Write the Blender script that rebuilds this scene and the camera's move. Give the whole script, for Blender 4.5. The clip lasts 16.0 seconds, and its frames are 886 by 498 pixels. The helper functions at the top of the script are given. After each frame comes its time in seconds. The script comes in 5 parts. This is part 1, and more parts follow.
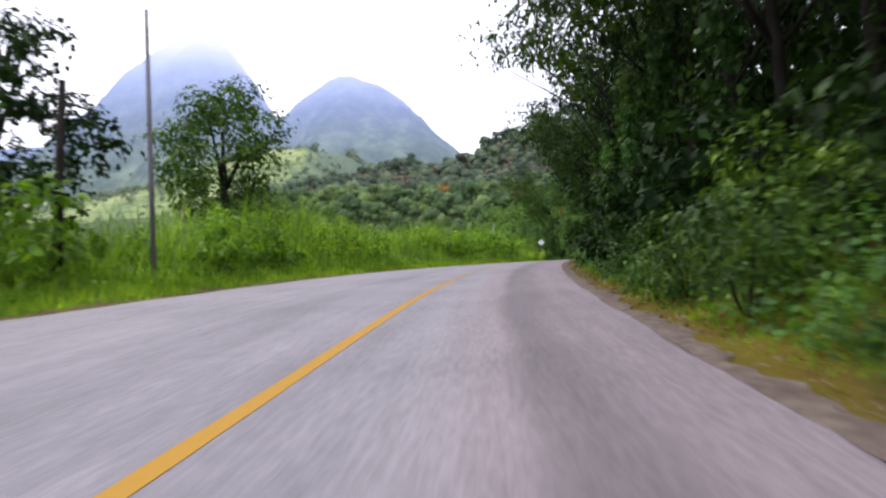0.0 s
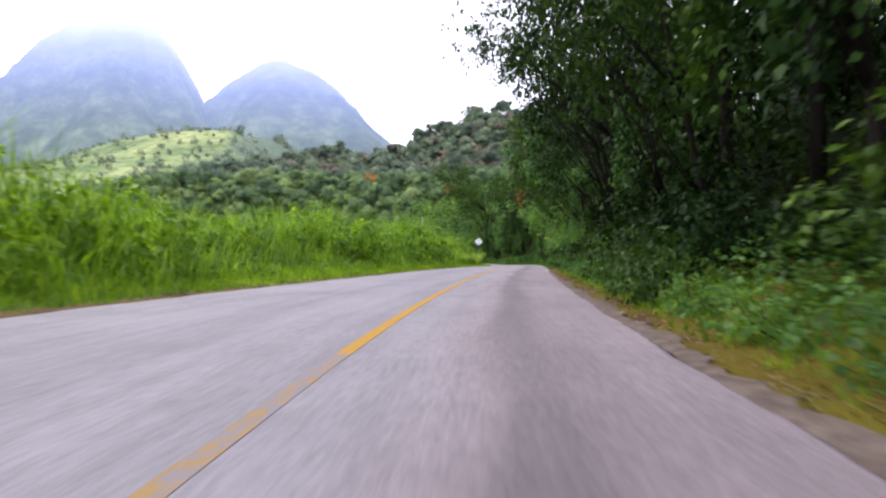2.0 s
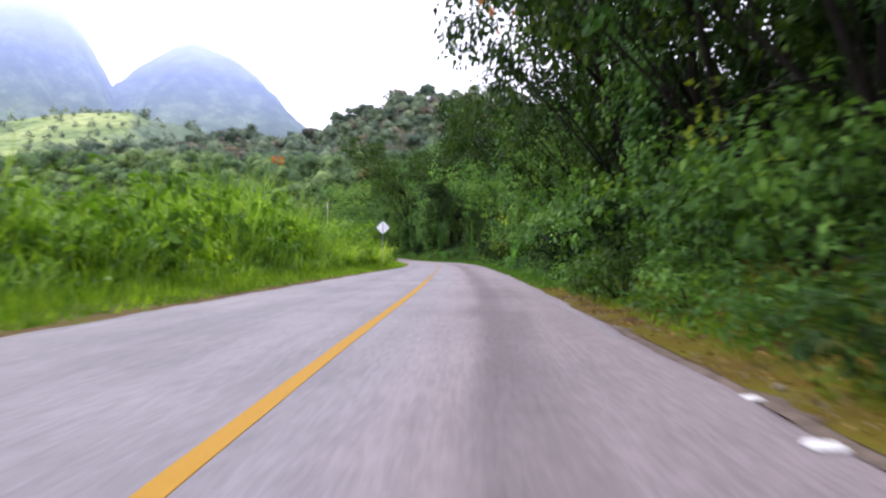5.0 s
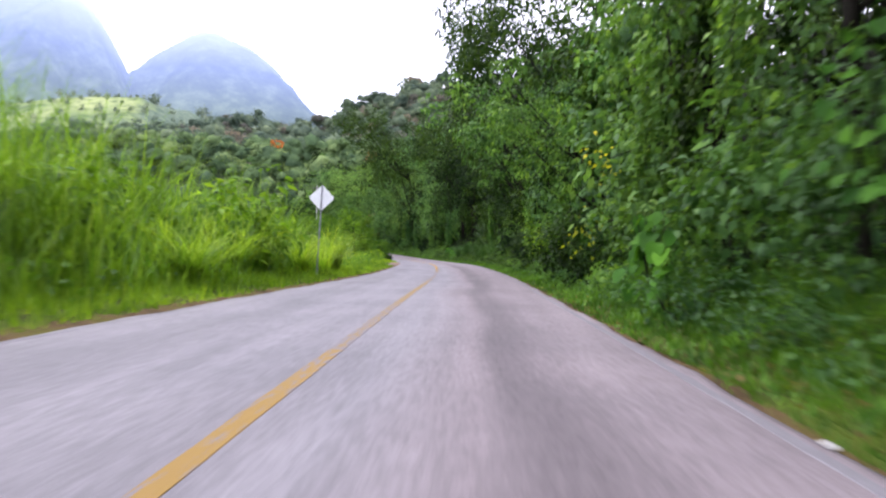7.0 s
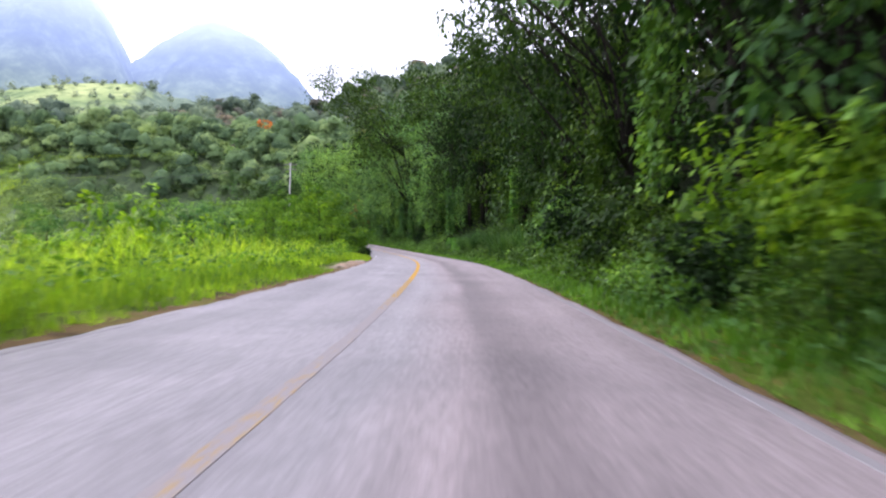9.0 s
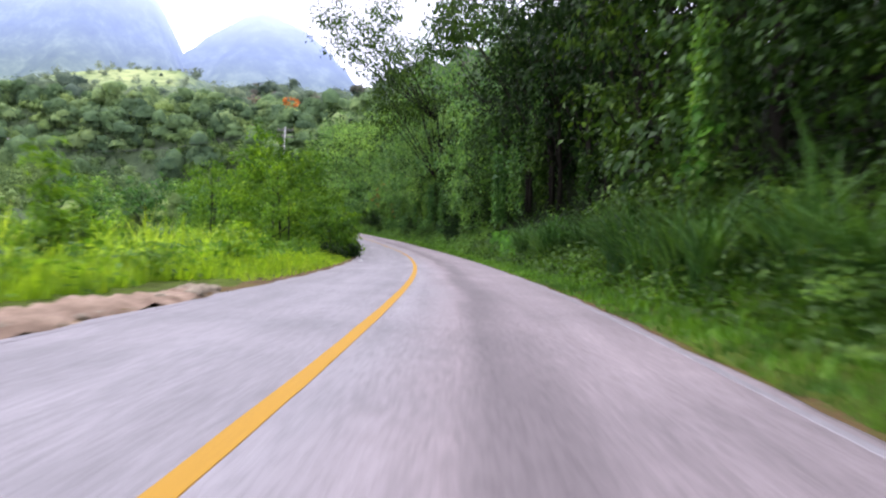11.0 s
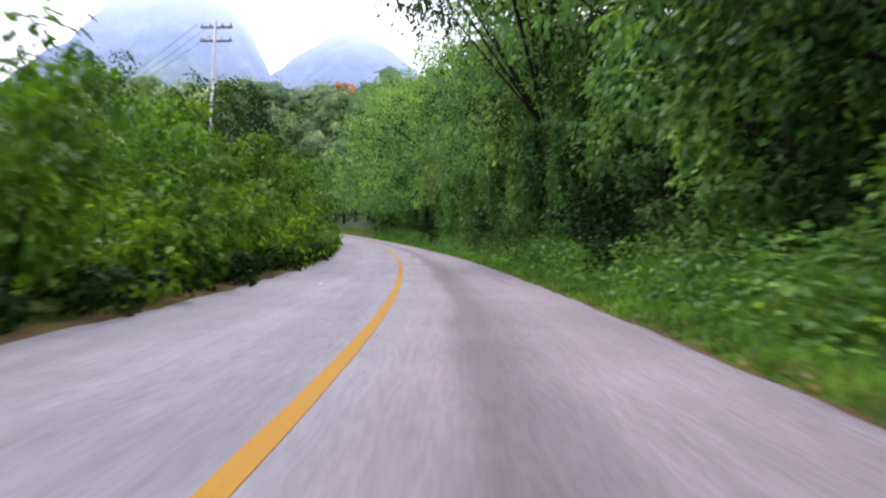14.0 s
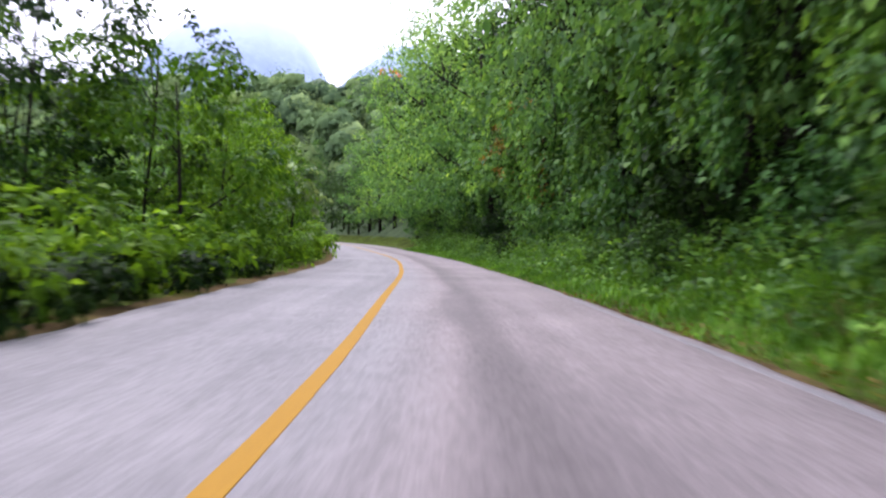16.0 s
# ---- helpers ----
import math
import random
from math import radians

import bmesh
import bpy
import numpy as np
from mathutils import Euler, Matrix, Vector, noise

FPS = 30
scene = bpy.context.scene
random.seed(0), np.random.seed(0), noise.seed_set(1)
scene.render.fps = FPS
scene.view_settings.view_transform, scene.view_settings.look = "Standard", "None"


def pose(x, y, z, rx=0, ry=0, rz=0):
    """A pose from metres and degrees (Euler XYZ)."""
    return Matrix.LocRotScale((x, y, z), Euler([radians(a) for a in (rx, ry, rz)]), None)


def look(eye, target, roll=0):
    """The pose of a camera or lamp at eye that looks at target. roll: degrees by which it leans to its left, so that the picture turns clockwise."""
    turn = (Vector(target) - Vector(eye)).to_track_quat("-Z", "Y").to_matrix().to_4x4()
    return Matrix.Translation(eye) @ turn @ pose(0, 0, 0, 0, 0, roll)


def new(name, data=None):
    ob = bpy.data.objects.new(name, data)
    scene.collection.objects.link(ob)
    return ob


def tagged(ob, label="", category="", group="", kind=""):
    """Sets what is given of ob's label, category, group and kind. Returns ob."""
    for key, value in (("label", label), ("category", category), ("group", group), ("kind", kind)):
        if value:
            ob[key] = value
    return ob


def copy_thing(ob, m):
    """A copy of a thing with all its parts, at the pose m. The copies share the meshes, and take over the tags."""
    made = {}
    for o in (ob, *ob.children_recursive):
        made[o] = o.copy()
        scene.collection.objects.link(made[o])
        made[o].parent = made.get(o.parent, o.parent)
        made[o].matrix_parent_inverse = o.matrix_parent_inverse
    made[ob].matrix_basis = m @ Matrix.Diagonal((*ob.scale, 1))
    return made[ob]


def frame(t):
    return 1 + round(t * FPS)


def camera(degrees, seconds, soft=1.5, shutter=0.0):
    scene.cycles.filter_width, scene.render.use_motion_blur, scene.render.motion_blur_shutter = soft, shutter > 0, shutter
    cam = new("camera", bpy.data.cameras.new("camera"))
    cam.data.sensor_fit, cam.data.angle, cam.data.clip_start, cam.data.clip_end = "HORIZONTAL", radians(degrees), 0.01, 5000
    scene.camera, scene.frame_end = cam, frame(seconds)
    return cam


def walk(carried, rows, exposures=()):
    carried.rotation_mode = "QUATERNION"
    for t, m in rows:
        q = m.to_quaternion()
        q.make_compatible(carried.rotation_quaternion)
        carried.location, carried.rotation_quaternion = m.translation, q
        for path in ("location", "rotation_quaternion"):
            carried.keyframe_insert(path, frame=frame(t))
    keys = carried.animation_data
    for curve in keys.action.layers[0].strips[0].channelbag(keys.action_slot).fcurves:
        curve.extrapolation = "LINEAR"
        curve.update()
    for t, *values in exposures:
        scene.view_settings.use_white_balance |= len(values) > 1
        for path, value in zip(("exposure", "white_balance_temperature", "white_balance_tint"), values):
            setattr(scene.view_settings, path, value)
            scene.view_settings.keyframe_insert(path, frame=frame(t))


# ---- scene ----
# ---- camera ----
cam = camera(62.67, 16.0, soft=2.3, shutter=0.4)
PATH = [
    (0, pose(-0.000, -0.000, 1.050, 91.224, 3.245, 0.000)),
    (0.5, pose(0.368, 6.443, 1.233, 90.962, 3.359, -1.335)),
    (1, pose(0.859, 12.575, 1.390, 91.000, 2.862, -2.841)),
    (1.5, pose(1.389, 18.136, 1.554, 90.886, 2.224, -4.113)),
    (2, pose(2.106, 23.873, 1.695, 90.673, 0.656, -5.647)),
    (2.5, pose(2.943, 29.803, 1.800, 90.475, 0.487, -6.846)),
    (3, pose(3.961, 35.785, 1.862, 90.194, 1.074, -7.879)),
    (3.5, pose(5.113, 41.765, 1.895, 90.202, 1.581, -8.791)),
    (4, pose(6.401, 47.834, 1.892, 90.159, 1.211, -9.695)),
    (5, pose(9.225, 60.714, 1.915, 90.068, 0.646, -11.542)),
    (5.75, pose(11.637, 70.752, 1.901, 89.984, 0.382, -11.647)),
    (6.5, pose(14.033, 80.949, 1.863, 89.882, -0.098, -10.514)),
    (7, pose(15.521, 87.752, 1.836, 89.800, -0.851, -10.461)),
    (7.5, pose(17.022, 94.356, 1.789, 89.663, -1.293, -10.349)),
    (8, pose(18.423, 100.998, 1.728, 89.486, -1.037, -10.146)),
    (9, pose(21.347, 114.939, 1.608, 89.168, -0.952, -9.933)),
    (9.75, pose(23.556, 126.027, 1.474, 88.996, -1.588, -8.918)),
    (10.5, pose(25.605, 137.733, 1.358, 88.903, -2.509, -7.272)),
    (11, pose(26.866, 145.896, 1.288, 88.897, -2.615, -6.443)),
    (11.5, pose(28.014, 154.244, 1.205, 88.949, -3.049, -5.551)),
    (12, pose(28.959, 162.499, 1.054, 89.213, -3.244, -4.578)),
    (12.5, pose(29.736, 170.383, 0.955, 89.455, -2.671, -3.491)),
    (13, pose(30.321, 178.327, 0.917, 89.380, -2.279, -2.385)),
    (13.5, pose(30.755, 186.471, 0.873, 89.537, -2.166, -1.121)),
    (14, pose(31.026, 194.616, 0.832, 89.866, -1.847, 0.314)),
    (14.5, pose(31.012, 202.739, 0.829, 90.174, -1.291, 1.657)),
    (15, pose(30.865, 210.895, 0.899, 90.294, -0.648, 3.095)),
    (15.5, pose(30.497, 218.756, 0.942, 90.563, -0.912, 4.329)),
    (16, pose(30.102, 225.830, 1.045, 90.712, -0.713, 5.358)),
]
walk(cam, PATH, exposures=[(0, 0.32, 6150, 22), (1.5, 0.44, 6110, 24), (2.1, 0.62, 6100, 25), (3, 0.68, 6080, 26), (8, 0.79, 5980, 25), (10.4, 0.92, 5980, 25), (11.5, 0.81, 5980, 25), (14, 0.8, 5980, 25), (15.4, 0.98, 5980, 25), (16, 1.0, 5980, 25)])

# ---- sky and sun: a bright overcast day ----
world = bpy.data.worlds.new("overcast_sky")
scene.world = world
world.use_nodes = True
wn = world.node_tree
sky = wn.nodes.new("ShaderNodeTexSky")
sky.sky_type, sky.sun_disc = "NISHITA", False
sky.sun_elevation, sky.sun_rotation = radians(58), radians(-25)
sky.air_density, sky.dust_density = 1.5, 4.0
strength = wn.nodes.new("ShaderNodeMix")
strength.data_type = "RGBA"
strength.inputs["Factor"].default_value = 0.93
cloud = wn.nodes.new("ShaderNodeTexNoise")
cloud.inputs["Scale"].default_value, cloud.inputs["Detail"].default_value = 2.2, 5
cramp = wn.nodes.new("ShaderNodeValToRGB")
cramp.color_ramp.elements[0].color = (11.5, 12.2, 13.4, 1)
cramp.color_ramp.elements[1].color = (16.0, 16.0, 16.2, 1)
cramp.color_ramp.elements[0].position, cramp.color_ramp.elements[1].position = 0.3, 0.7
wn.links.new(cloud.outputs["Fac"], cramp.inputs["Fac"])
wn.links.new(sky.outputs["Color"], strength.inputs["A"])
wn.links.new(cramp.outputs["Color"], strength.inputs["B"])
back = wn.nodes["Background"]
wn.links.new(strength.outputs["Result"], back.inputs["Color"])
back.inputs["Strength"].default_value = 0.1
sun_data = bpy.data.lights.new("sun", "SUN")
sun_data.energy, sun_data.angle, sun_data.color = 1.5, radians(14), (1.0, 0.95, 0.87)
sun = new("sun", sun_data)
sun.matrix_world = look((0, 0, 60), (0.42 * 30, -0.6 * 30, 60 - 1.6 * 30 * 0.75))


# ---- materials ----
def nodes_of(name):
    m = bpy.data.materials.new(name)
    m.use_nodes = True
    nt = m.node_tree
    return m, nt, nt.nodes["Principled BSDF"], nt.nodes["Material Output"]


def ramp(nt, fac, stops):
    r = nt.nodes.new("ShaderNodeValToRGB")
    while len(r.color_ramp.elements) < len(stops):
        r.color_ramp.elements.new(0.5)
    for e, (p, c) in zip(r.color_ramp.elements, stops):
        e.position, e.color = p, (*c, 1)
    nt.links.new(fac, r.inputs["Fac"])
    return r.outputs["Color"]


def noise_tex(nt, scale, detail=4, vector=None, rough=0.55):
    n = nt.nodes.new("ShaderNodeTexNoise")
    n.inputs["Scale"].default_value, n.inputs["Detail"].default_value, n.inputs["Roughness"].default_value = scale, detail, rough
    if vector is not None:
        nt.links.new(vector, n.inputs["Vector"])
    return n.outputs["Fac"]


def mix(nt, a, b, fac, mode="MIX"):
    m = nt.nodes.new("ShaderNodeMix")
    m.data_type, m.blend_type = "RGBA", mode
    for sock, v in ((m.inputs["A"], a), (m.inputs["B"], b), (m.inputs["Factor"], fac)):
        if isinstance(v, (int, float)):
            sock.default_value = v
        elif isinstance(v, tuple):
            sock.default_value = (*v, 1)
        else:
            nt.links.new(v, sock)
    return m.outputs["Result"]


def bump(nt, bsdf, height, strength_, dist=0.02):
    b = nt.nodes.new("ShaderNodeBump")
    b.inputs["Strength"].default_value, b.inputs["Distance"].default_value = strength_, dist
    nt.links.new(height, b.inputs["Height"])
    nt.links.new(b.outputs["Normal"], bsdf.inputs["Normal"])


def coords(nt, kind="Object"):
    return nt.nodes.new("ShaderNodeTexCoord").outputs[kind]


def scaled(nt, vector, sx, sy, sz):
    m = nt.nodes.new("ShaderNodeMapping")
    m.inputs["Scale"].default_value = (sx, sy, sz)
    nt.links.new(vector, m.inputs["Vector"])
    return m.outputs["Vector"]


def world_pos(nt):
    return nt.nodes.new("ShaderNodeNewGeometry").outputs["Position"]


def leaf_material(name, dark, mid, light, through_light=0.3, rough=0.5, patch=0.35, gloss=0.2):
    """Leaves: each one its own shade, with larger patches of drier or younger growth."""
    m, nt, bsdf, out = nodes_of(name)
    geo = nt.nodes.new("ShaderNodeNewGeometry")
    info = nt.nodes.new("ShaderNodeObjectInfo")
    towards = lambda a, k: tuple(x + (y - x) * k for x, y in zip(a, mid))
    each = ramp(nt, geo.outputs["Random Per Island"], [(0.0, towards(dark, 0.35)), (0.55, mid), (0.9, towards(light, 0.5)), (1.0, light)])
    big = noise_tex(nt, patch, 2, geo.outputs["Position"])
    tone = ramp(nt, big, [(0.3, (0.6, 0.64, 0.62)), (0.7, (1.25, 1.2, 1.0))])
    c = mix(nt, each, tone, 1.0, "MULTIPLY")
    spray = ramp(nt, noise_tex(nt, 1.2, 3, geo.outputs["Position"]), [(0.36, (0.6, 0.66, 0.7)), (0.5, (0.95, 0.95, 0.95)), (0.66, (1.5, 1.42, 1.2))])
    c = mix(nt, c, spray, 1.0, "MULTIPLY")
    tint = ramp(nt, info.outputs["Random"], [(0.0, (0.62, 0.72, 0.75)), (0.5, (1.0, 1.0, 0.95)), (1.0, (1.42, 1.28, 0.85))])
    c = mix(nt, c, tint, 1.0, "MULTIPLY")
    nt.links.new(c, bsdf.inputs["Base Color"])
    bsdf.inputs["Roughness"].default_value = rough + 0.1
    bsdf.inputs["Specular IOR Level"].default_value = gloss
    tr = nt.nodes.new("ShaderNodeBsdfTranslucent")
    nt.links.new(mix(nt, c, (1.25, 1.2, 0.45), 1.0, "MULTIPLY"), tr.inputs["Color"])
    mx = nt.nodes.new("ShaderNodeMixShader")
    mx.inputs["Fac"].default_value = through_light
    nt.links.new(bsdf.outputs["BSDF"], mx.inputs[1])
    nt.links.new(tr.outputs["BSDF"], mx.inputs[2])
    nt.links.new(mx.outputs["Shader"], out.inputs["Surface"])
    return m


def canopy_material(name, dark, mid, light, by_tree=True):
    """Tree crowns some hundred metres off: each tree its own tone, with clumps of older and younger leaves."""
    m, nt, bsdf, out = nodes_of(name)
    geo = nt.nodes.new("ShaderNodeNewGeometry")
    p = geo.outputs["Position"]
    leafy = noise_tex(nt, 0.35, 3, p, 0.6)
    if by_tree:
        tone = nt.nodes.new("ShaderNodeAttribute")
        tone.attribute_name = "tone"
        c = ramp(nt, tone.outputs["Fac"], [(0.0, dark), (0.5, mid), (1.0, light)])
        c = mix(nt, c, ramp(nt, leafy, [(0.34, (0.7, 0.74, 0.78)), (0.5, (1, 1, 1)), (0.66, (1.3, 1.26, 1.12))]), 1.0, "MULTIPLY")
    else:
        c = ramp(nt, leafy, [(0.34, dark), (0.5, mid), (0.66, light)])
    each = ramp(nt, geo.outputs["Random Per Island"], [(0.0, (0.88, 0.9, 0.92)), (1.0, (1.12, 1.1, 1.04))])
    c = mix(nt, c, each, 1.0, "MULTIPLY")
    nt.links.new(c, bsdf.inputs["Base Color"])
    bsdf.inputs["Roughness"].default_value, bsdf.inputs["Specular IOR Level"].default_value = 0.9, 0.05
    bump(nt, bsdf, noise_tex(nt, 1.1, 4, p, 0.65), 1.0, 0.6)
    tr = nt.nodes.new("ShaderNodeBsdfTranslucent")
    nt.links.new(c, tr.inputs["Color"])
    mx = nt.nodes.new("ShaderNodeMixShader")
    mx.inputs["Fac"].default_value = 0.18
    nt.links.new(bsdf.outputs["BSDF"], mx.inputs[1])
    nt.links.new(tr.outputs["BSDF"], mx.inputs[2])
    nt.links.new(mx.outputs["Shader"], out.inputs["Surface"])
    return m


def plain_material(name, c1, c2, scale=3.0, rough=0.8, bump_s=0.3, metal=0.0, stretch=None):
    m, nt, bsdf, out = nodes_of(name)
    v = coords(nt)
    if stretch:
        v = scaled(nt, v, *stretch)
    f = noise_tex(nt, scale, 5, v)
    f2 = noise_tex(nt, scale * 9, 3, v)
    c = ramp(nt, f, [(0.3, c1), (0.7, c2)])
    c = mix(nt, c, ramp(nt, f2, [(0.3, (0.75, 0.75, 0.75)), (0.7, (1.15, 1.15, 1.15))]), 1.0, "MULTIPLY")
    nt.links.new(c, bsdf.inputs["Base Color"])
    bsdf.inputs["Roughness"].default_value, bsdf.inputs["Metallic"].default_value = rough, metal
    bsdf.inputs["Specular IOR Level"].default_value = 0.05 if rough > 0.84 else 0.4
    if bump_s:
        bump(nt, bsdf, f2, bump_s)
    return m


# LEAF_DARK and LEAF_SHADE are darkened leaf tones that put forest shade into colour.
LEAF_DARK = leaf_material("shade_dark_tree_leaf", (0.006, 0.016, 0.0045), (0.014, 0.036, 0.009), (0.036, 0.08, 0.018), 0.15, gloss=0.06)
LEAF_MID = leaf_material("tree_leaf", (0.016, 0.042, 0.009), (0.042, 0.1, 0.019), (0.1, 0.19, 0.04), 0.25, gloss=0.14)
LEAF_SHADE = leaf_material("shade_coloured_tree_leaf", (0.01, 0.027, 0.007), (0.027, 0.066, 0.014), (0.07, 0.14, 0.03), 0.22, gloss=0.1)
LEAF_VINE = leaf_material("vine_leaf", (0.034, 0.095, 0.026), (0.084, 0.205, 0.052), (0.17, 0.33, 0.095), 0.37)
LEAF_BRIGHT = leaf_material("young_leaf", (0.055, 0.13, 0.01), (0.125, 0.27, 0.022), (0.25, 0.41, 0.045), 0.42)
LEAF_BEND = leaf_material("light_tree_leaf", (0.055, 0.14, 0.046), (0.125, 0.265, 0.088), (0.22, 0.39, 0.145), 0.42)
LEAF_BROAD = leaf_material("broad_creeper_leaf", (0.03, 0.1, 0.01), (0.06, 0.18, 0.018), (0.11, 0.27, 0.03), 0.3, gloss=0.06)
LEAF_HEDGE = leaf_material("hedge_leaf", (0.04, 0.1, 0.011), (0.09, 0.2, 0.019), (0.18, 0.33, 0.04), 0.4, gloss=0.1)
LEAF_YELLOW = leaf_material("yellowing_leaf", (0.2, 0.28, 0.015), (0.36, 0.43, 0.02), (0.5, 0.52, 0.04), 0.35)
LEAF_ORANGE = leaf_material("orange_leaf", (0.3, 0.07, 0.02), (0.45, 0.13, 0.03), (0.5, 0.25, 0.06), 0.3)
LEAF_DRY = leaf_material("dry_leaf", (0.12, 0.08, 0.035), (0.22, 0.15, 0.05), (0.34, 0.25, 0.09), 0.25)
LEAF_PALE = leaf_material("pale_leaf", (0.14, 0.22, 0.12), (0.26, 0.36, 0.22), (0.42, 0.5, 0.36), 0.25)
GRASS = leaf_material("verge_grass", (0.08, 0.17, 0.012), (0.175, 0.335, 0.02), (0.29, 0.43, 0.04), 0.45, 0.5, 0.2)
LUSH = leaf_material("lush_bank_grass", (0.055, 0.14, 0.014), (0.11, 0.26, 0.025), (0.2, 0.37, 0.05), 0.3, 0.5, 0.3)
SEDGE = leaf_material("sedge_blade", (0.02, 0.06, 0.018), (0.045, 0.125, 0.034), (0.11, 0.23, 0.07), 0.25, 0.5, 0.25)
REED = leaf_material("reed_blade", (0.11, 0.215, 0.018), (0.25, 0.44, 0.035), (0.42, 0.58, 0.11), 0.45, 0.45, 0.25)
# FAR, RIDGE and FOOTHILL tones are paled and greyed: haze put into base colour.
FAR_LEAF = canopy_material("far_tree_canopy", (0.075, 0.125, 0.065), (0.125, 0.2, 0.085), (0.21, 0.295, 0.115))
LOW_LEAF = canopy_material("hill_foot_canopy", (0.07, 0.12, 0.045), (0.125, 0.195, 0.065), (0.2, 0.285, 0.09))
FAR_BROWN = canopy_material("far_brown_canopy", (0.12, 0.12, 0.105), (0.175, 0.165, 0.13), (0.25, 0.215, 0.15))
RIDGE_LEAF = canopy_material("haze_tinted_ridge_canopy", (0.075, 0.11, 0.08), (0.12, 0.165, 0.11), (0.18, 0.235, 0.135))
RIDGE_BROWN = canopy_material("haze_tinted_ridge_brown_canopy", (0.105, 0.11, 0.09), (0.155, 0.145, 0.11), (0.22, 0.185, 0.13))
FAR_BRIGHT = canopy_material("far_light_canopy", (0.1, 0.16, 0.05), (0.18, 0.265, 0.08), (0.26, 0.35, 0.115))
FOOTHILL_LEAF = canopy_material("haze_tinted_foothill_canopy", (0.14, 0.185, 0.14), (0.19, 0.24, 0.17), (0.25, 0.3, 0.2))
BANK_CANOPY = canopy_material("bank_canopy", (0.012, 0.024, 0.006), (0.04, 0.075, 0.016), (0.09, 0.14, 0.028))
BARK = plain_material("bark", (0.011, 0.01, 0.008), (0.034, 0.03, 0.024), 4, 0.9, 0.6, stretch=(1, 1, 0.25))
WOOD_POLE = plain_material("weathered_pole_wood", (0.11, 0.105, 0.11), (0.22, 0.21, 0.21), 5, 0.85, 0.4, stretch=(1, 1, 0.1))
CONCRETE = plain_material("pale_concrete", (0.42, 0.41, 0.4), (0.6, 0.59, 0.57), 3, 0.85, 0.3)
STEEL = plain_material("galvanised_steel", (0.16, 0.165, 0.18), (0.27, 0.275, 0.29), 6, 0.45, 0.1, 0.7)
SIGN_BACK = plain_material("bare_sign_metal", (0.84, 0.85, 0.87), (0.92, 0.92, 0.93), 3, 0.5, 0.05)
CERAMIC = plain_material("insulator_ceramic", (0.25, 0.2, 0.17), (0.35, 0.3, 0.26), 5, 0.3, 0.0)
CABLE = plain_material("black_cable", (0.02, 0.02, 0.022), (0.04, 0.04, 0.042), 5, 0.6, 0.0)
LITTER = plain_material("white_litter", (0.7, 0.7, 0.68), (0.85, 0.85, 0.84), 6, 0.6, 0.2)
STONE = plain_material("pale_stone", (0.2, 0.165, 0.12), (0.36, 0.31, 0.23), 7, 0.95, 0.6)


def soil_material():
    m, nt, bsdf, out = nodes_of("verge_soil")
    p = world_pos(nt)
    c = ramp(nt, noise_tex(nt, 0.9, 5, p), [(0.3, (0.055, 0.04, 0.022)), (0.5, (0.12, 0.085, 0.04)), (0.7, (0.1, 0.1, 0.022))])
    c = mix(nt, c, ramp(nt, noise_tex(nt, 22, 4, p), [(0.3, (0.6, 0.6, 0.6)), (0.7, (1.35, 1.3, 1.25))]), 1.0, "MULTIPLY")
    nt.links.new(c, bsdf.inputs["Base Color"])
    bsdf.inputs["Specular IOR Level"].default_value = 0.05
    bsdf.inputs["Roughness"].default_value = 0.95
    bump(nt, bsdf, noise_tex(nt, 30, 4, p), 0.8, 0.03)
    return m


def moss_material():
    """Trodden soil under a skin of olive moss, with bare patches."""
    m, nt, bsdf, out = nodes_of("mossy_soil")
    p = world_pos(nt)
    c = ramp(nt, noise_tex(nt, 0.8, 5, p), [(0.34, (0.075, 0.045, 0.02)), (0.46, (0.11, 0.082, 0.014)), (0.7, (0.125, 0.115, 0.012))])
    c = mix(nt, c, ramp(nt, noise_tex(nt, 18, 4, p), [(0.3, (0.7, 0.7, 0.7)), (0.7, (1.25, 1.25, 1.2))]), 1.0, "MULTIPLY")
    nt.links.new(c, bsdf.inputs["Base Color"])
    bsdf.inputs["Specular IOR Level"].default_value, bsdf.inputs["Roughness"].default_value = 0.05, 0.95
    bump(nt, bsdf, noise_tex(nt, 30, 4, p), 0.8, 0.03)
    return m


def ground_material():
    """Undergrowth near by, pasture with darker scrub on the slopes."""
    m, nt, bsdf, out = nodes_of("ground_cover")
    p = world_pos(nt)
    c = ramp(nt, noise_tex(nt, 0.012, 4, p), [(0.35, (0.07, 0.11, 0.035)), (0.5, (0.12, 0.165, 0.055)), (0.65, (0.18, 0.225, 0.085))])
    c = mix(nt, c, ramp(nt, noise_tex(nt, 0.25, 5, p), [(0.35, (0.45, 0.5, 0.45)), (0.65, (1.15, 1.15, 1.1))]), 1.0, "MULTIPLY")
    nt.links.new(c, bsdf.inputs["Base Color"])
    bsdf.inputs["Specular IOR Level"].default_value = 0.05
    bsdf.inputs["Roughness"].default_value = 0.95
    bump(nt, bsdf, noise_tex(nt, 1.5, 5, p), 0.6, 0.3)
    return m


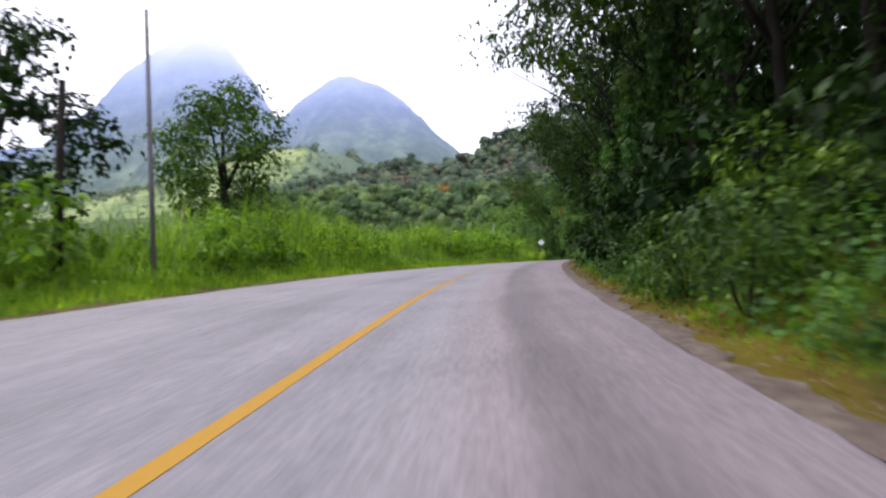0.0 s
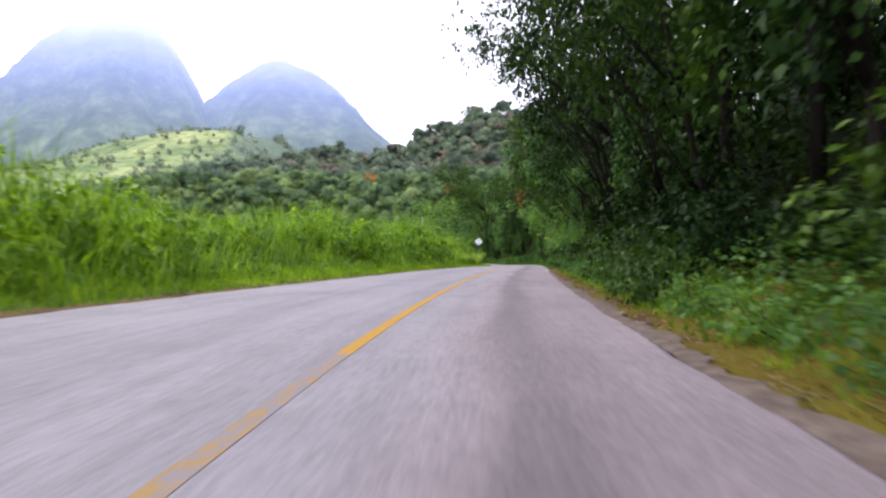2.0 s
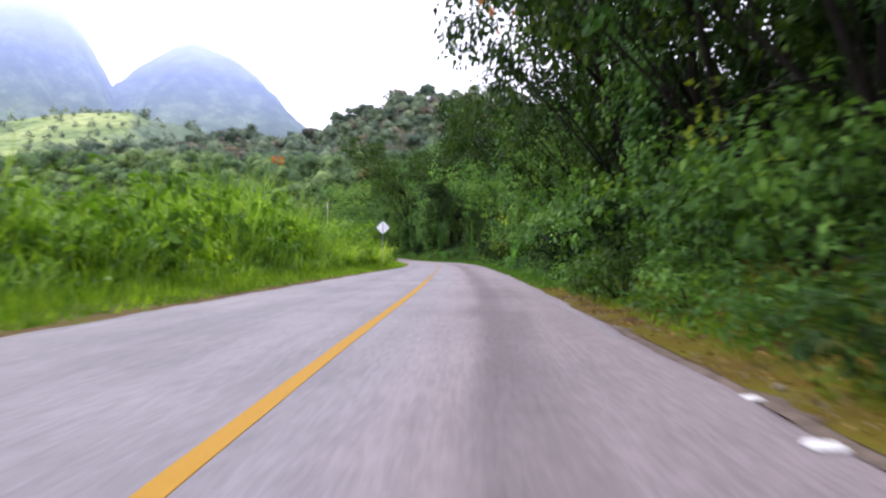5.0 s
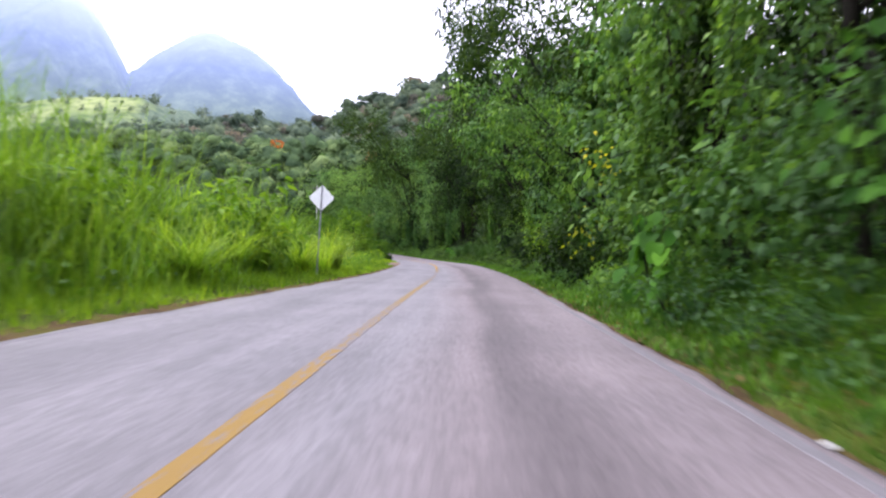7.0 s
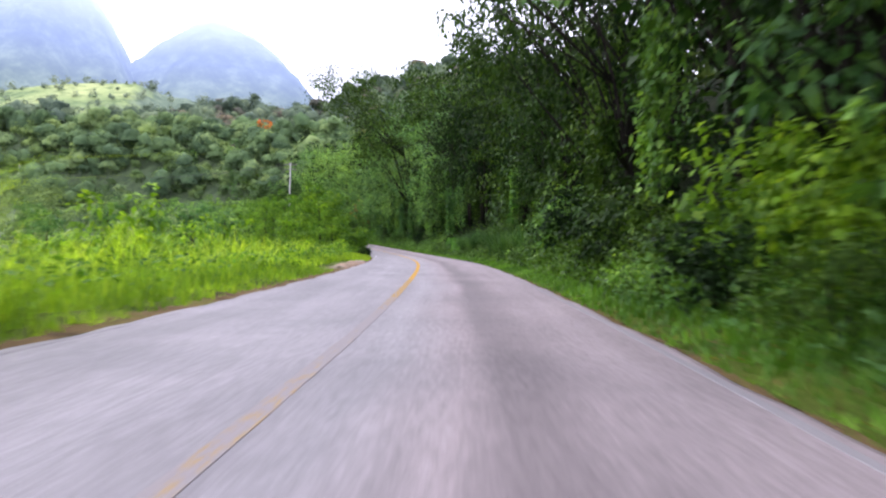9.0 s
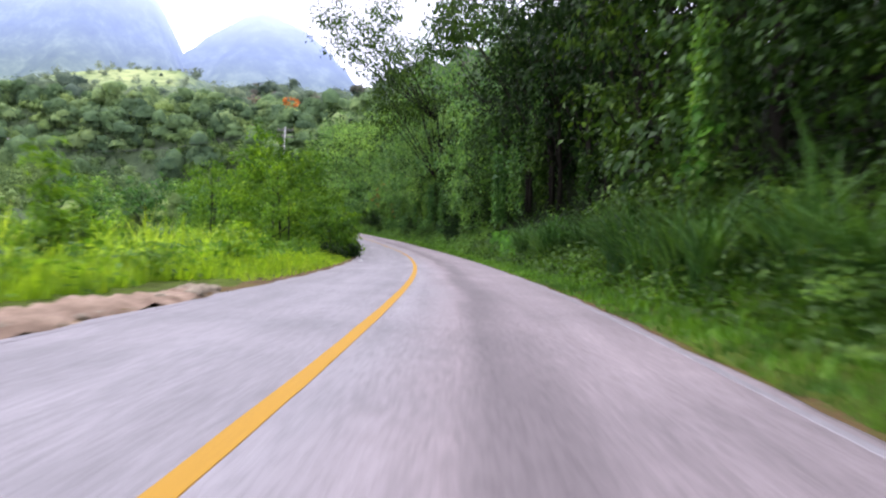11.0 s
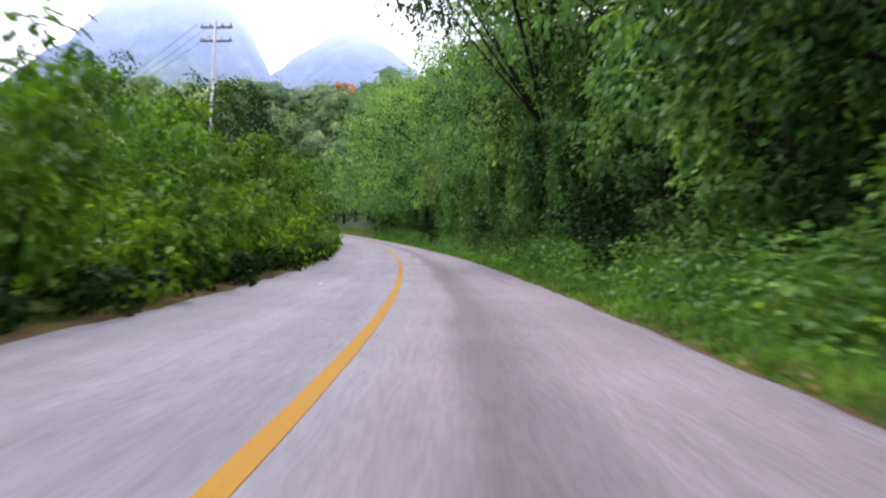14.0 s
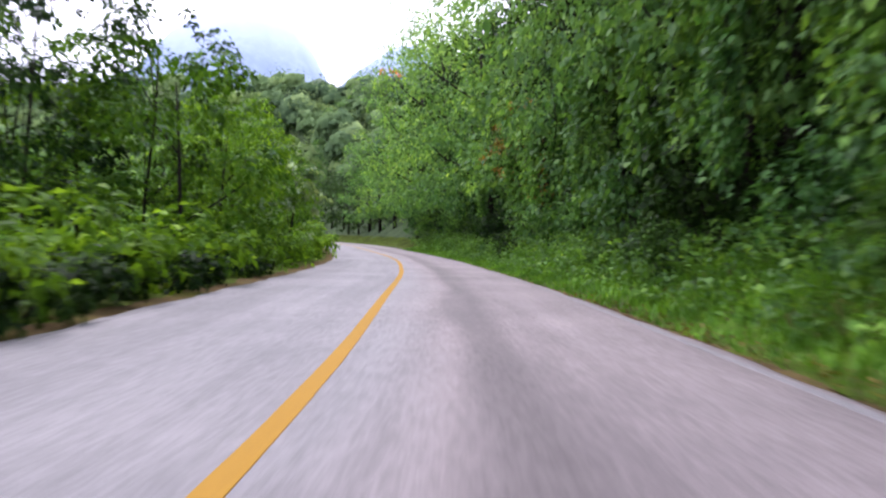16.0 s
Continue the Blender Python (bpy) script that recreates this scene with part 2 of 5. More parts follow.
def pasture_material():
    """Far slopes: grazed yellow-green pasture to the west, woodland to the east, with a ragged border."""
    m, nt, bsdf, out = nodes_of("hill_pasture")
    p = world_pos(nt)
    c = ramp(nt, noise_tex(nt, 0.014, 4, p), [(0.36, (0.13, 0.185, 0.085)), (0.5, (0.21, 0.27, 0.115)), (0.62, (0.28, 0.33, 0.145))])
    c = mix(nt, c, ramp(nt, noise_tex(nt, 0.09, 5, p), [(0.34, (0.5, 0.58, 0.56)), (0.48, (1.0, 1.0, 1.0)), (0.66, (1.15, 1.13, 1.1))]), 1.0, "MULTIPLY")
    sep = nt.nodes.new("ShaderNodeSeparateXYZ")
    nt.links.new(p, sep.inputs["Vector"])
    side = nt.nodes.new("ShaderNodeMath")
    side.operation = "MULTIPLY_ADD"
    nt.links.new(sep.outputs["Y"], side.inputs[0])
    side.inputs[1].default_value = 0.14
    nt.links.new(sep.outputs["X"], side.inputs[2])
    edge_ = nt.nodes.new("ShaderNodeMath")
    edge_.operation = "MULTIPLY_ADD"
    nt.links.new(noise_tex(nt, 0.02, 5, p, 0.65), edge_.inputs[0])
    edge_.inputs[1].default_value = 160
    nt.links.new(side.outputs[0], edge_.inputs[2])
    mr = nt.nodes.new("ShaderNodeMapRange")
    mr.inputs["From Min"].default_value, mr.inputs["From Max"].default_value = 22, 50
    nt.links.new(edge_.outputs[0], mr.inputs["Value"])
    # Woodland tone greyed towards blue, with distance haze in the colour.
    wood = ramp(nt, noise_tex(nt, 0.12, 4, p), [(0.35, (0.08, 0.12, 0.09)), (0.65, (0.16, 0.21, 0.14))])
    c = mix(nt, c, wood, mr.outputs["Result"])
    nt.links.new(c, bsdf.inputs["Base Color"])
    bsdf.inputs["Specular IOR Level"].default_value, bsdf.inputs["Roughness"].default_value = 0.05, 0.95
    bump(nt, bsdf, noise_tex(nt, 0.3, 5, p), 0.8, 1.5)
    return m


def grassy_material():
    m, nt, bsdf, out = nodes_of("grassy_soil")
    p = world_pos(nt)
    c = ramp(nt, noise_tex(nt, 0.9, 5, p), [(0.3, (0.045, 0.05, 0.014)), (0.5, (0.07, 0.1, 0.016)), (0.7, (0.1, 0.14, 0.02))])
    c = mix(nt, c, ramp(nt, noise_tex(nt, 25, 4, p), [(0.3, (0.5, 0.5, 0.5)), (0.7, (1.3, 1.3, 1.2))]), 1.0, "MULTIPLY")
    nt.links.new(c, bsdf.inputs["Base Color"])
    bsdf.inputs["Specular IOR Level"].default_value = 0.05
    bsdf.inputs["Roughness"].default_value = 0.95
    bump(nt, bsdf, noise_tex(nt, 40, 4, p), 0.8, 0.03)
    return m


# Floor under the bank trees, near black: their deep shade is in its colour.
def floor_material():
    m, nt, bsdf, out = nodes_of("shade_dark_forest_floor")
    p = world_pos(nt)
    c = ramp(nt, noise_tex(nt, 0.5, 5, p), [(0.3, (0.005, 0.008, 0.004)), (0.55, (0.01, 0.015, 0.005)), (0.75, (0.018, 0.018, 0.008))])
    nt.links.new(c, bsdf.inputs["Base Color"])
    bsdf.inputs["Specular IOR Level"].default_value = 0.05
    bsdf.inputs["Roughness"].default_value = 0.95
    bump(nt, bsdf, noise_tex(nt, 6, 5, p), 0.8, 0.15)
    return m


def asphalt_material():
    """Worn grey asphalt: stone grain, streaks along the lanes, darker wheel tracks, pale patches. The UV map is in metres: across, along."""
    m, nt, bsdf, out = nodes_of("worn_asphalt")
    uv = coords(nt, "UV")
    p = world_pos(nt)
    base = ramp(nt, noise_tex(nt, 0.35, 5, p), [(0.3, (0.165, 0.16, 0.165)), (0.7, (0.225, 0.215, 0.22))])
    streak = noise_tex(nt, 3.0, 4, scaled(nt, uv, 1.0, 0.06, 1.0))
    base = mix(nt, base, ramp(nt, streak, [(0.3, (0.85, 0.845, 0.85)), (0.7, (1.11, 1.1, 1.11))]), 1.0, "MULTIPLY")
    fine = noise_tex(nt, 7.0, 5, scaled(nt, uv, 3.0, 0.4, 1.0))
    base = mix(nt, base, ramp(nt, fine, [(0.32, (0.84, 0.84, 0.84)), (0.68, (1.13, 1.13, 1.13))]), 1.0, "MULTIPLY")
    grain = noise_tex(nt, 90, 3, p)
    base = mix(nt, base, ramp(nt, grain, [(0.3, (0.75, 0.75, 0.75)), (0.7, (1.25, 1.25, 1.25))]), 1.0, "MULTIPLY")
    sep = nt.nodes.new("ShaderNodeSeparateXYZ")
    nt.links.new(uv, sep.inputs["Vector"])
    wob = nt.nodes.new("ShaderNodeMath")
    wob.operation = "MULTIPLY_ADD"
    nt.links.new(noise_tex(nt, 1.2, 3, scaled(nt, uv, 0.3, 0.12, 1.0)), wob.inputs[0])
    wob.inputs[1].default_value = 0.9
    nt.links.new(sep.outputs["X"], wob.inputs[2])
    tracks = ramp(nt, wob.outputs[0], [(0.0, (1, 1, 1))])
    cr = tracks.node.color_ramp
    mr = nt.nodes.new("ShaderNodeMapRange")
    mr.inputs["From Min"].default_value, mr.inputs["From Max"].default_value = -5.0, 5.0
    nt.links.new(wob.outputs[0], mr.inputs["Value"])
    nt.links.new(mr.outputs["Result"], tracks.node.inputs["Fac"])
    while len(cr.elements) > 1:
        cr.elements.remove(cr.elements[-1])
    cr.elements[0].position, cr.elements[0].color = 0.0, (1, 1, 1, 1)
    for pos, v in ((0.12, 0.94), (0.2, 0.84), (0.3, 1.04), (0.4, 0.94), (0.46, 1.1), (0.545, 1.04), (0.574, 0.64), (0.603, 0.68), (0.645, 0.95), (0.71, 1.1), (0.8, 1.02), (0.86, 0.84)):
        e = cr.elements.new(pos)
        e.color = (v * 1.065, v * 0.955, v * 0.955, 1) if pos > 0.5 else (v * 0.99, v * 0.985, v * 1.01, 1)
    base = mix(nt, base, tracks, 1.0, "MULTIPLY")
    nt.links.new(base, bsdf.inputs["Base Color"])
    bsdf.inputs["Roughness"].default_value = 0.72
    bsdf.inputs["Specular IOR Level"].default_value = 0.35
    bump(nt, bsdf, grain, 0.5, 0.006)
    return m


def paint_material(name, colour, worn_at, asphalt_colour=(0.215, 0.195, 0.2)):
    """Road paint, rubbed through to the asphalt in places and thinner along some stretches."""
    m, nt, bsdf, out = nodes_of(name)
    p = world_pos(nt)
    uv = coords(nt, "UV")
    n1 = noise_tex(nt, 14, 5, scaled(nt, uv, 1, 0.3, 1), 0.7)
    n2 = noise_tex(nt, 0.045, 2, p)
    add = nt.nodes.new("ShaderNodeMath")
    add.operation = "MULTIPLY_ADD"
    nt.links.new(n2, add.inputs[0])
    add.inputs[1].default_value = 0.9
    nt.links.new(n1, add.inputs[2])
    k = ramp(nt, add.outputs[0], [(worn_at, (0, 0, 0)), (worn_at + 0.22, (1, 1, 1))])
    c = mix(nt, colour, asphalt_colour, k)
    c = mix(nt, c, ramp(nt, noise_tex(nt, 60, 3, p), [(0.3, (0.8, 0.8, 0.8)), (0.7, (1.1, 1.1, 1.1))]), 1.0, "MULTIPLY")
    nt.links.new(c, bsdf.inputs["Base Color"])
    bsdf.inputs["Roughness"].default_value, bsdf.inputs["Specular IOR Level"].default_value = 0.78, 0.16
    return m


def mountain_material():
    """Wooded slopes a kilometre or two off; bright haze is painted as glow, paler towards the summits for cloud."""
    m, nt, bsdf, out = nodes_of("haze_glow_mountain")
    p = world_pos(nt)
    c = ramp(nt, noise_tex(nt, 0.014, 8, p, 0.75), [(0.36, (0.0, 0.012, 0.008)), (0.5, (0.07, 0.1, 0.05)), (0.64, (0.22, 0.27, 0.15))])
    nt.links.new(c, bsdf.inputs["Base Color"])
    bsdf.inputs["Roughness"].default_value, bsdf.inputs["Specular IOR Level"].default_value = 1.0, 0.0
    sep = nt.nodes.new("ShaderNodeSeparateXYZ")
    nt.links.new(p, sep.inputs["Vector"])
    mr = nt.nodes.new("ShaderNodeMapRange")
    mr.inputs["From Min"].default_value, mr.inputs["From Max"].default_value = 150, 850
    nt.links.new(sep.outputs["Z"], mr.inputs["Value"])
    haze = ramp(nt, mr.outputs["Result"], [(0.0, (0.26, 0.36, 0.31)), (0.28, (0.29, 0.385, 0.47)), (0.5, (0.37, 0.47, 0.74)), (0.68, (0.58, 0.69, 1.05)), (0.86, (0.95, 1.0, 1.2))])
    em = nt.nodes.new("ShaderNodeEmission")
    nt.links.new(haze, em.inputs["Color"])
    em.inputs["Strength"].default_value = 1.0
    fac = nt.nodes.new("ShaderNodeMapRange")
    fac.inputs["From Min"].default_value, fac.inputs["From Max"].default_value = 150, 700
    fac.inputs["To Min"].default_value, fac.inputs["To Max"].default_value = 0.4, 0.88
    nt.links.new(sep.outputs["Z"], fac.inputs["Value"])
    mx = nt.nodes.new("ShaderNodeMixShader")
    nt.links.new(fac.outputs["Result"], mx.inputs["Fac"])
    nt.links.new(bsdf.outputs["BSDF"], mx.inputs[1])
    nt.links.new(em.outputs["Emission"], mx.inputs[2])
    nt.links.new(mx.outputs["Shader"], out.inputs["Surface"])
    return m


ASPHALT, SOIL, GROUND, HAZE, FLOOR, TURF = asphalt_material(), soil_material(), ground_material(), mountain_material(), floor_material(), grassy_material()
MOSS, PASTURE = moss_material(), pasture_material()
THICKET = canopy_material("forest_understorey", (0.05, 0.075, 0.04), (0.075, 0.105, 0.055), (0.1, 0.14, 0.07), False)
DUST = plain_material("pale_road_dust", (0.1, 0.078, 0.062), (0.21, 0.17, 0.138), 5, 0.95, 0.8)
RUBBLE = plain_material("broken_sandy_rubble", (0.16, 0.11, 0.078), (0.36, 0.27, 0.2), 2.2, 0.95, 1.0)
YELLOW = paint_material("yellow_road_paint", (0.39, 0.215, 0.02), 1.02)
FADED = paint_material("rubbed_yellow_road_paint", (0.3, 0.19, 0.05), 0.97)
GHOST = paint_material("nearly_gone_yellow_road_paint", (0.27, 0.19, 0.085), 0.94)
DULL = paint_material("dull_yellow_road_paint", (0.35, 0.187, 0.018), 1.0)
WHITE = paint_material("white_road_paint", (0.28, 0.27, 0.285), 0.7, (0.21, 0.2, 0.21))

# ---- the line of the road, and the lie of the land ----
ROAD = [  # x, y, z of the line that the road follows
    (-0.00, -0.00, -0.00),
    (1.39, 18.14, 0.50),
    (3.96, 35.78, 0.81),
    (9.23, 60.71, 0.87),
    (14.03, 80.95, 0.81),
    (18.42, 101.00, 0.68),
    (23.56, 126.03, 0.42),
    (28.01, 154.24, 0.15),
    (30.32, 178.33, -0.13),
    (31.01, 202.74, -0.22),
    (30.10, 225.83, -0.01),
    (28.68, 240.11, 0.30),
    (26.67, 254.58, 0.61),
    (23.72, 268.94, 1.06),
    (17.14, 290.13, 1.93),
]
EDGE_L = [-10.06, -8.78, -7.4, -6.2, -5.62, -5.04, -4.58, -4.28, -4.08, -4.32, -4.66, -4.55, -4.36, -4.16, -3.87]
LINE_C = [-1.79, -1.48, -1.25, -1.34, -1.39, -1.39, -1.29, -1.12, -0.99, -0.91, -1.04, -1.04, -0.92, -0.86, -0.84]
EDGE_R = [1.64, 1.84, 1.95, 2.0, 2.0, 2.08, 2.27, 2.54, 2.63, 2.82, 2.86, 2.74, 2.61, 2.53, 2.47]
BANK = [-0.015, -0.010, -0.005, -0.001, -0.004, 0.001, 0.010, 0.009, 0.008, 0.005, 0.004, -0.002, -0.007, -0.007, 0.001]


def spline(values, u):
    """Smooth curve through values at 0, 1, 2 ...; u an array."""
    v = np.asarray(values, float)
    d = np.gradient(v, axis=0)
    i = np.clip(np.floor(u).astype(int), 0, len(v) - 2)
    f = u - i
    if v.ndim > 1:
        f = f[:, None]
    return (2 * f**3 - 3 * f**2 + 1) * v[i] + (f**3 - 2 * f**2 + f) * d[i] + (3 * f**2 - 2 * f**3) * v[i + 1] + (f**3 - f**2) * d[i + 1]


STEP = 0.5
_u = np.linspace(0, len(ROAD) - 1, 4000)
_p = spline(ROAD, _u)
_s = np.concatenate([[0], np.cumsum(np.hypot(np.diff(_p[:, 0]), np.diff(_p[:, 1])))])
_end = _s[-1]
S0, S1 = -70.0, 430.0
SS = np.arange(S0, S1, STEP)
LINE = np.stack([np.interp(SS, _s, _p[:, k]) for k in range(3)], 1)
_h0 = math.atan2(_p[20, 1] - _p[0, 1], _p[20, 0] - _p[0, 0])
_h1 = math.atan2(_p[-1, 1] - _p[-20, 1], _p[-1, 0] - _p[-20, 0])
for _k in np.where(SS < 0)[0]:
    a = SS[_k]
    LINE[_k] = (a * math.cos(_h0 - a * 0.004), a * math.sin(_h0 - a * 0.004), a * 0.02)
_hh, _q = _h1, _p[-1].copy()
for _k in np.where(SS > _end)[0]:
    _hh += STEP / 130.0
    _q = _q + np.array((math.cos(_hh), math.sin(_hh), 0.035)) * STEP
    LINE[_k] = _q
TAN = np.gradient(LINE[:, :2], axis=0)
TAN /= np.hypot(TAN[:, 0], TAN[:, 1])[:, None]
NRM = np.stack([TAN[:, 1], -TAN[:, 0]], 1)
_un = np.interp(SS, _s, _u)
W_L, W_C, W_R, BK = (spline(a, _un) for a in (EDGE_L, LINE_C, EDGE_R, BANK))


def at(s, lat, up=0.0):
    """World place beside the road: s metres along it, lat metres to the right, up metres over the road's own plane."""
    k = (s - S0) / STEP
    i = int(min(max(k, 0), len(SS) - 2))
    f = k - i
    p = LINE[i] * (1 - f) + LINE[i + 1] * f
    n = NRM[i] * (1 - f) + NRM[i + 1] * f
    b = BK[i]
    return Vector((p[0] + n[0] * lat, p[1] + n[1] * lat, p[2] + b * max(min(lat, 12), -12) + up))


def edge(which, s):
    return float(np.interp(s, SS, which))


def heading(s):
    i = int(min(max((s - S0) / STEP, 0), len(SS) - 1))
    return math.degrees(math.atan2(TAN[i, 1], TAN[i, 0])) - 90


def sstep(a, b, x):
    t = np.clip((x - a) / (b - a), 0, 1)
    return t * t * (3 - 2 * t)


def along(x, y):
    """Nearest place on the road for arrays x, y: index, and metres to the right."""
    x, y = np.asarray(x, float).ravel(), np.asarray(y, float).ravel()
    idx = np.zeros(len(x), int)
    for a in range(0, len(x), 4000):
        d = (x[a:a + 4000, None] - LINE[None, ::2, 0])**2 + (y[a:a + 4000, None] - LINE[None, ::2, 1])**2
        idx[a:a + 4000] = d.argmin(1) * 2
    lat = (x - LINE[idx, 0]) * NRM[idx, 0] + (y - LINE[idx, 1]) * NRM[idx, 1]
    far = np.hypot(x - LINE[idx, 0], y - LINE[idx, 1])
    return idx, np.where(lat >= 0, far, -far)


def rough(x, y, size):
    """Smooth waves that stand in for uneven ground, about -1 to 1."""
    return (np.sin(x / size * 1.7 + 1.3 * np.sin(y / size * 1.1)) + np.sin(y / size * 2.1 + 1.7 * np.sin(x / size * 0.9 + 2)) + 0.6 * np.sin((x + y) / size * 3.7)) / 2.6


CREST_X = (-400, -190, -130, -100, -62, -36, -5, 25, 72, 100, 200, 400)  # the wooded ridge across the valley's end
CREST_Z = (50, 60, 73, 80, 83, 90, 86, 91, 112, 125, 125, 125)


def height(x, y):
    x, y = np.asarray(x, float).ravel(), np.asarray(y, float).ravel()
    i, lat = along(x, y)
    z0 = LINE[i, 2] + BK[i] * np.clip(lat, -12, 12)
    dr = np.maximum(lat - W_R[i] - 2.2, 0)
    dl = np.maximum(W_L[i] - lat - 2.5, 0)
    ahead = sstep(290, 400, y)
    bank_up = 0.8 * (1 - 0.45 * ahead) * np.minimum(dr, 20) + (1 - ahead) * 0.4 * np.clip(dr - 20, 0, 90)
    bank_up *= 1 - ahead * sstep(20, 90, dr)
    dip = -1.3 * sstep(0, 14, dl)
    crest = np.interp(x, CREST_X, CREST_Z)
    slope = crest * np.interp(y, (300, 390, 520, 650), (0.0, 0.27, 0.6, 1.0))
    slope += 0.36 * np.clip(y - 690, 0, 300) * (1 - 0.88 * sstep(-190, -70, x)) * (1 - 0.5 * sstep(250, 520, -x)) + 0.11 * np.clip(y - 930, 0, 800)
    slope *= sstep(4, 50, np.abs(lat)) * (1 - 0.5 * sstep(700, 2500, np.abs(x)))
    out = np.minimum(np.abs(lat), 60) / 60
    bumps = rough(x, y, 18) * 0.7 * out * sstep(2, 12, np.abs(lat) - 4) + rough(x, y, 90) * 2.5 * sstep(250, 450, y) * out + rough(x, y, 210) * 12 * sstep(560, 900, y)
    onroad = (lat > W_L[i] - 0.35) & (lat < W_R[i] + 0.35)
    return z0 * (1 - sstep(60, 200, np.abs(lat))) + np.where(onroad, -0.25, -0.06) + bank_up + dip + slope + bumps


def hgt(x, y):
    return float(height([x], [y])[0])


# ---- mesh helpers ----
def mesh_from(name, verts, faces, material, smooth=False):
    me = bpy.data.meshes.new(name)
    me.from_pydata([tuple(v) for v in verts], [], [tuple(f) for f in faces])
    me.materials.append(material)
    if smooth:
        me.polygons.foreach_set("use_smooth", [True] * len(me.polygons))
    me.update()
    return me


def quads_mesh(name, v, material, sides=4):
    """v: (n, sides, 3) corners of n separate faces."""
    n = len(v)
    me = bpy.data.meshes.new(name)
    me.vertices.add(n * sides)
    me.vertices.foreach_set("co", np.asarray(v, np.float32).ravel())
    me.loops.add(n * sides)
    me.loops.foreach_set("vertex_index", np.arange(n * sides, dtype=np.int32))
    me.polygons.add(n)
    me.polygons.foreach_set("loop_start", np.arange(0, n * sides, sides, dtype=np.int32))
    me.materials.append(material)
    me.update(calc_edges=True)
    return me


def part(name, me, parent, label=""):
    ob = new(name, me)
    ob.parent = parent
    if label:
        tagged(ob, label)
    return ob


def thing(name, place, label, category, group="", turn=0.0):
    ob = new(name)
    ob.empty_display_size = 0.3
    ob.matrix_basis = Matrix.LocRotScale(Vector(place), Euler((0, 0, radians(turn))), None)
    return tagged(ob, label, category, group)


def tube(points, radii, sides=7):
    """Verts and faces of a bent, tapering round rod."""
    pts = [Vector(p) for p in points]
    verts, faces = [], []
    for k, p in enumerate(pts):
        d = (pts[min(k + 1, len(pts) - 1)] - pts[max(k - 1, 0)]).normalized()
        a = d.orthogonal().normalized()
        b = d.cross(a)
        for j in range(sides):
            w = 2 * math.pi * j / sides
            verts.append(p + (a * math.cos(w) + b * math.sin(w)) * radii[k])
    for k in range(len(pts) - 1):
        for j in range(sides):
            faces.append((k * sides + j, k * sides + (j + 1) % sides, (k + 1) * sides + (j + 1) % sides, (k + 1) * sides + j))
    faces.append(tuple(range(sides))[::-1])
    faces.append(tuple(range((len(pts) - 1) * sides, len(pts) * sides)))
    return verts, faces


def joined(*pieces):
    verts, faces = [], []
    for v, f in pieces:
        k = len(verts)
        verts += list(v)
        faces += [tuple(i + k for i in q) for q in f]
    return verts, faces


def box(cx, cy, cz, sx, sy, sz):
    v = [Vector((cx + a * sx / 2, cy + b * sy / 2, cz + c * sz / 2)) for c in (-1, 1) for b in (-1, 1) for a in (-1, 1)]
    return v, [(0, 2, 3, 1), (4, 5, 7, 6), (0, 1, 5, 4), (2, 6, 7, 3), (0, 4, 6, 2), (1, 3, 7, 5)]


def unit(a):
    return a / np.maximum(np.linalg.norm(a, axis=-1, keepdims=True), 1e-6)


def leaf_faces(rng, pos, out, size, width=0.5, droop=0.5, flat=0.5, jitter=0.45):
    """Folded kite-shaped leaves at pos that face outwards along out and hang by droop."""
    n = len(pos)
    nrm = unit(out * (1 - flat) + np.array((0, 0, 1.0)) * flat + rng.normal(0, jitter, (n, 3)))
    tip = unit(out * 0.8 + rng.normal(0, 0.6, (n, 3)) - np.array((0, 0, 1.0)) * droop)
    tip = unit(tip - nrm * (tip * nrm).sum(1, keepdims=True))
    side = np.cross(nrm, tip)
    L = (size * rng.uniform(0.65, 1.35, n))[:, None]
    w = L * width * rng.uniform(0.8, 1.2, n)[:, None]
    a = pos
    b = pos + tip * L * 0.42 + side * w * 0.5 + nrm * L * 0.07
    c = pos + tip * L - np.array((0, 0, 1.0)) * L * 0.12
    d = pos + tip * L * 0.42 - side * w * 0.5 + nrm * L * 0.07
    return np.stack([a, b, c, d], 1)


def lobe_points(rng, lobes, n, spray=0):
    """Points in the outer shells of several egg-shaped lobes, with their outward directions; spray gathers about that many round each twig end."""
    lobes = np.asarray(lobes, float)
    area = (lobes[:, 3] * lobes[:, 4] + lobes[:, 3] * lobes[:, 5] + lobes[:, 4] * lobes[:, 5])
    k = max(1, n // spray) if spray else n
    which = rng.choice(len(lobes), k, p=area / area.sum())
    d = unit(rng.normal(0, 1, (k, 3)))
    r = 1.04 - 0.42 * rng.random(k)**2
    r *= 1 + 0.16 * np.sin(d[:, 0] * 5 + which) * np.sin(d[:, 1] * 6 + which * 2) + 0.1 * np.sin(d[:, 2] * 9 + d[:, 0] * 7)
    L = lobes[which]
    pos, out = L[:, :3] + d * L[:, 3:6] * r[:, None], unit(d / L[:, 3:6])
    if not spray:
        return pos, out
    own = rng.integers(0, k, n)
    wide = (L[own, 3] * rng.uniform(0.12, 0.3, k)[own])[:, None]
    off = rng.normal(0, 1, (n, 3)) * wide * np.array((1, 1, 0.6))
    off[:, 2] -= 0.35 * np.hypot(off[:, 0], off[:, 1])
    return pos[own] + off, unit(out[own] + 0.5 * off / wide)


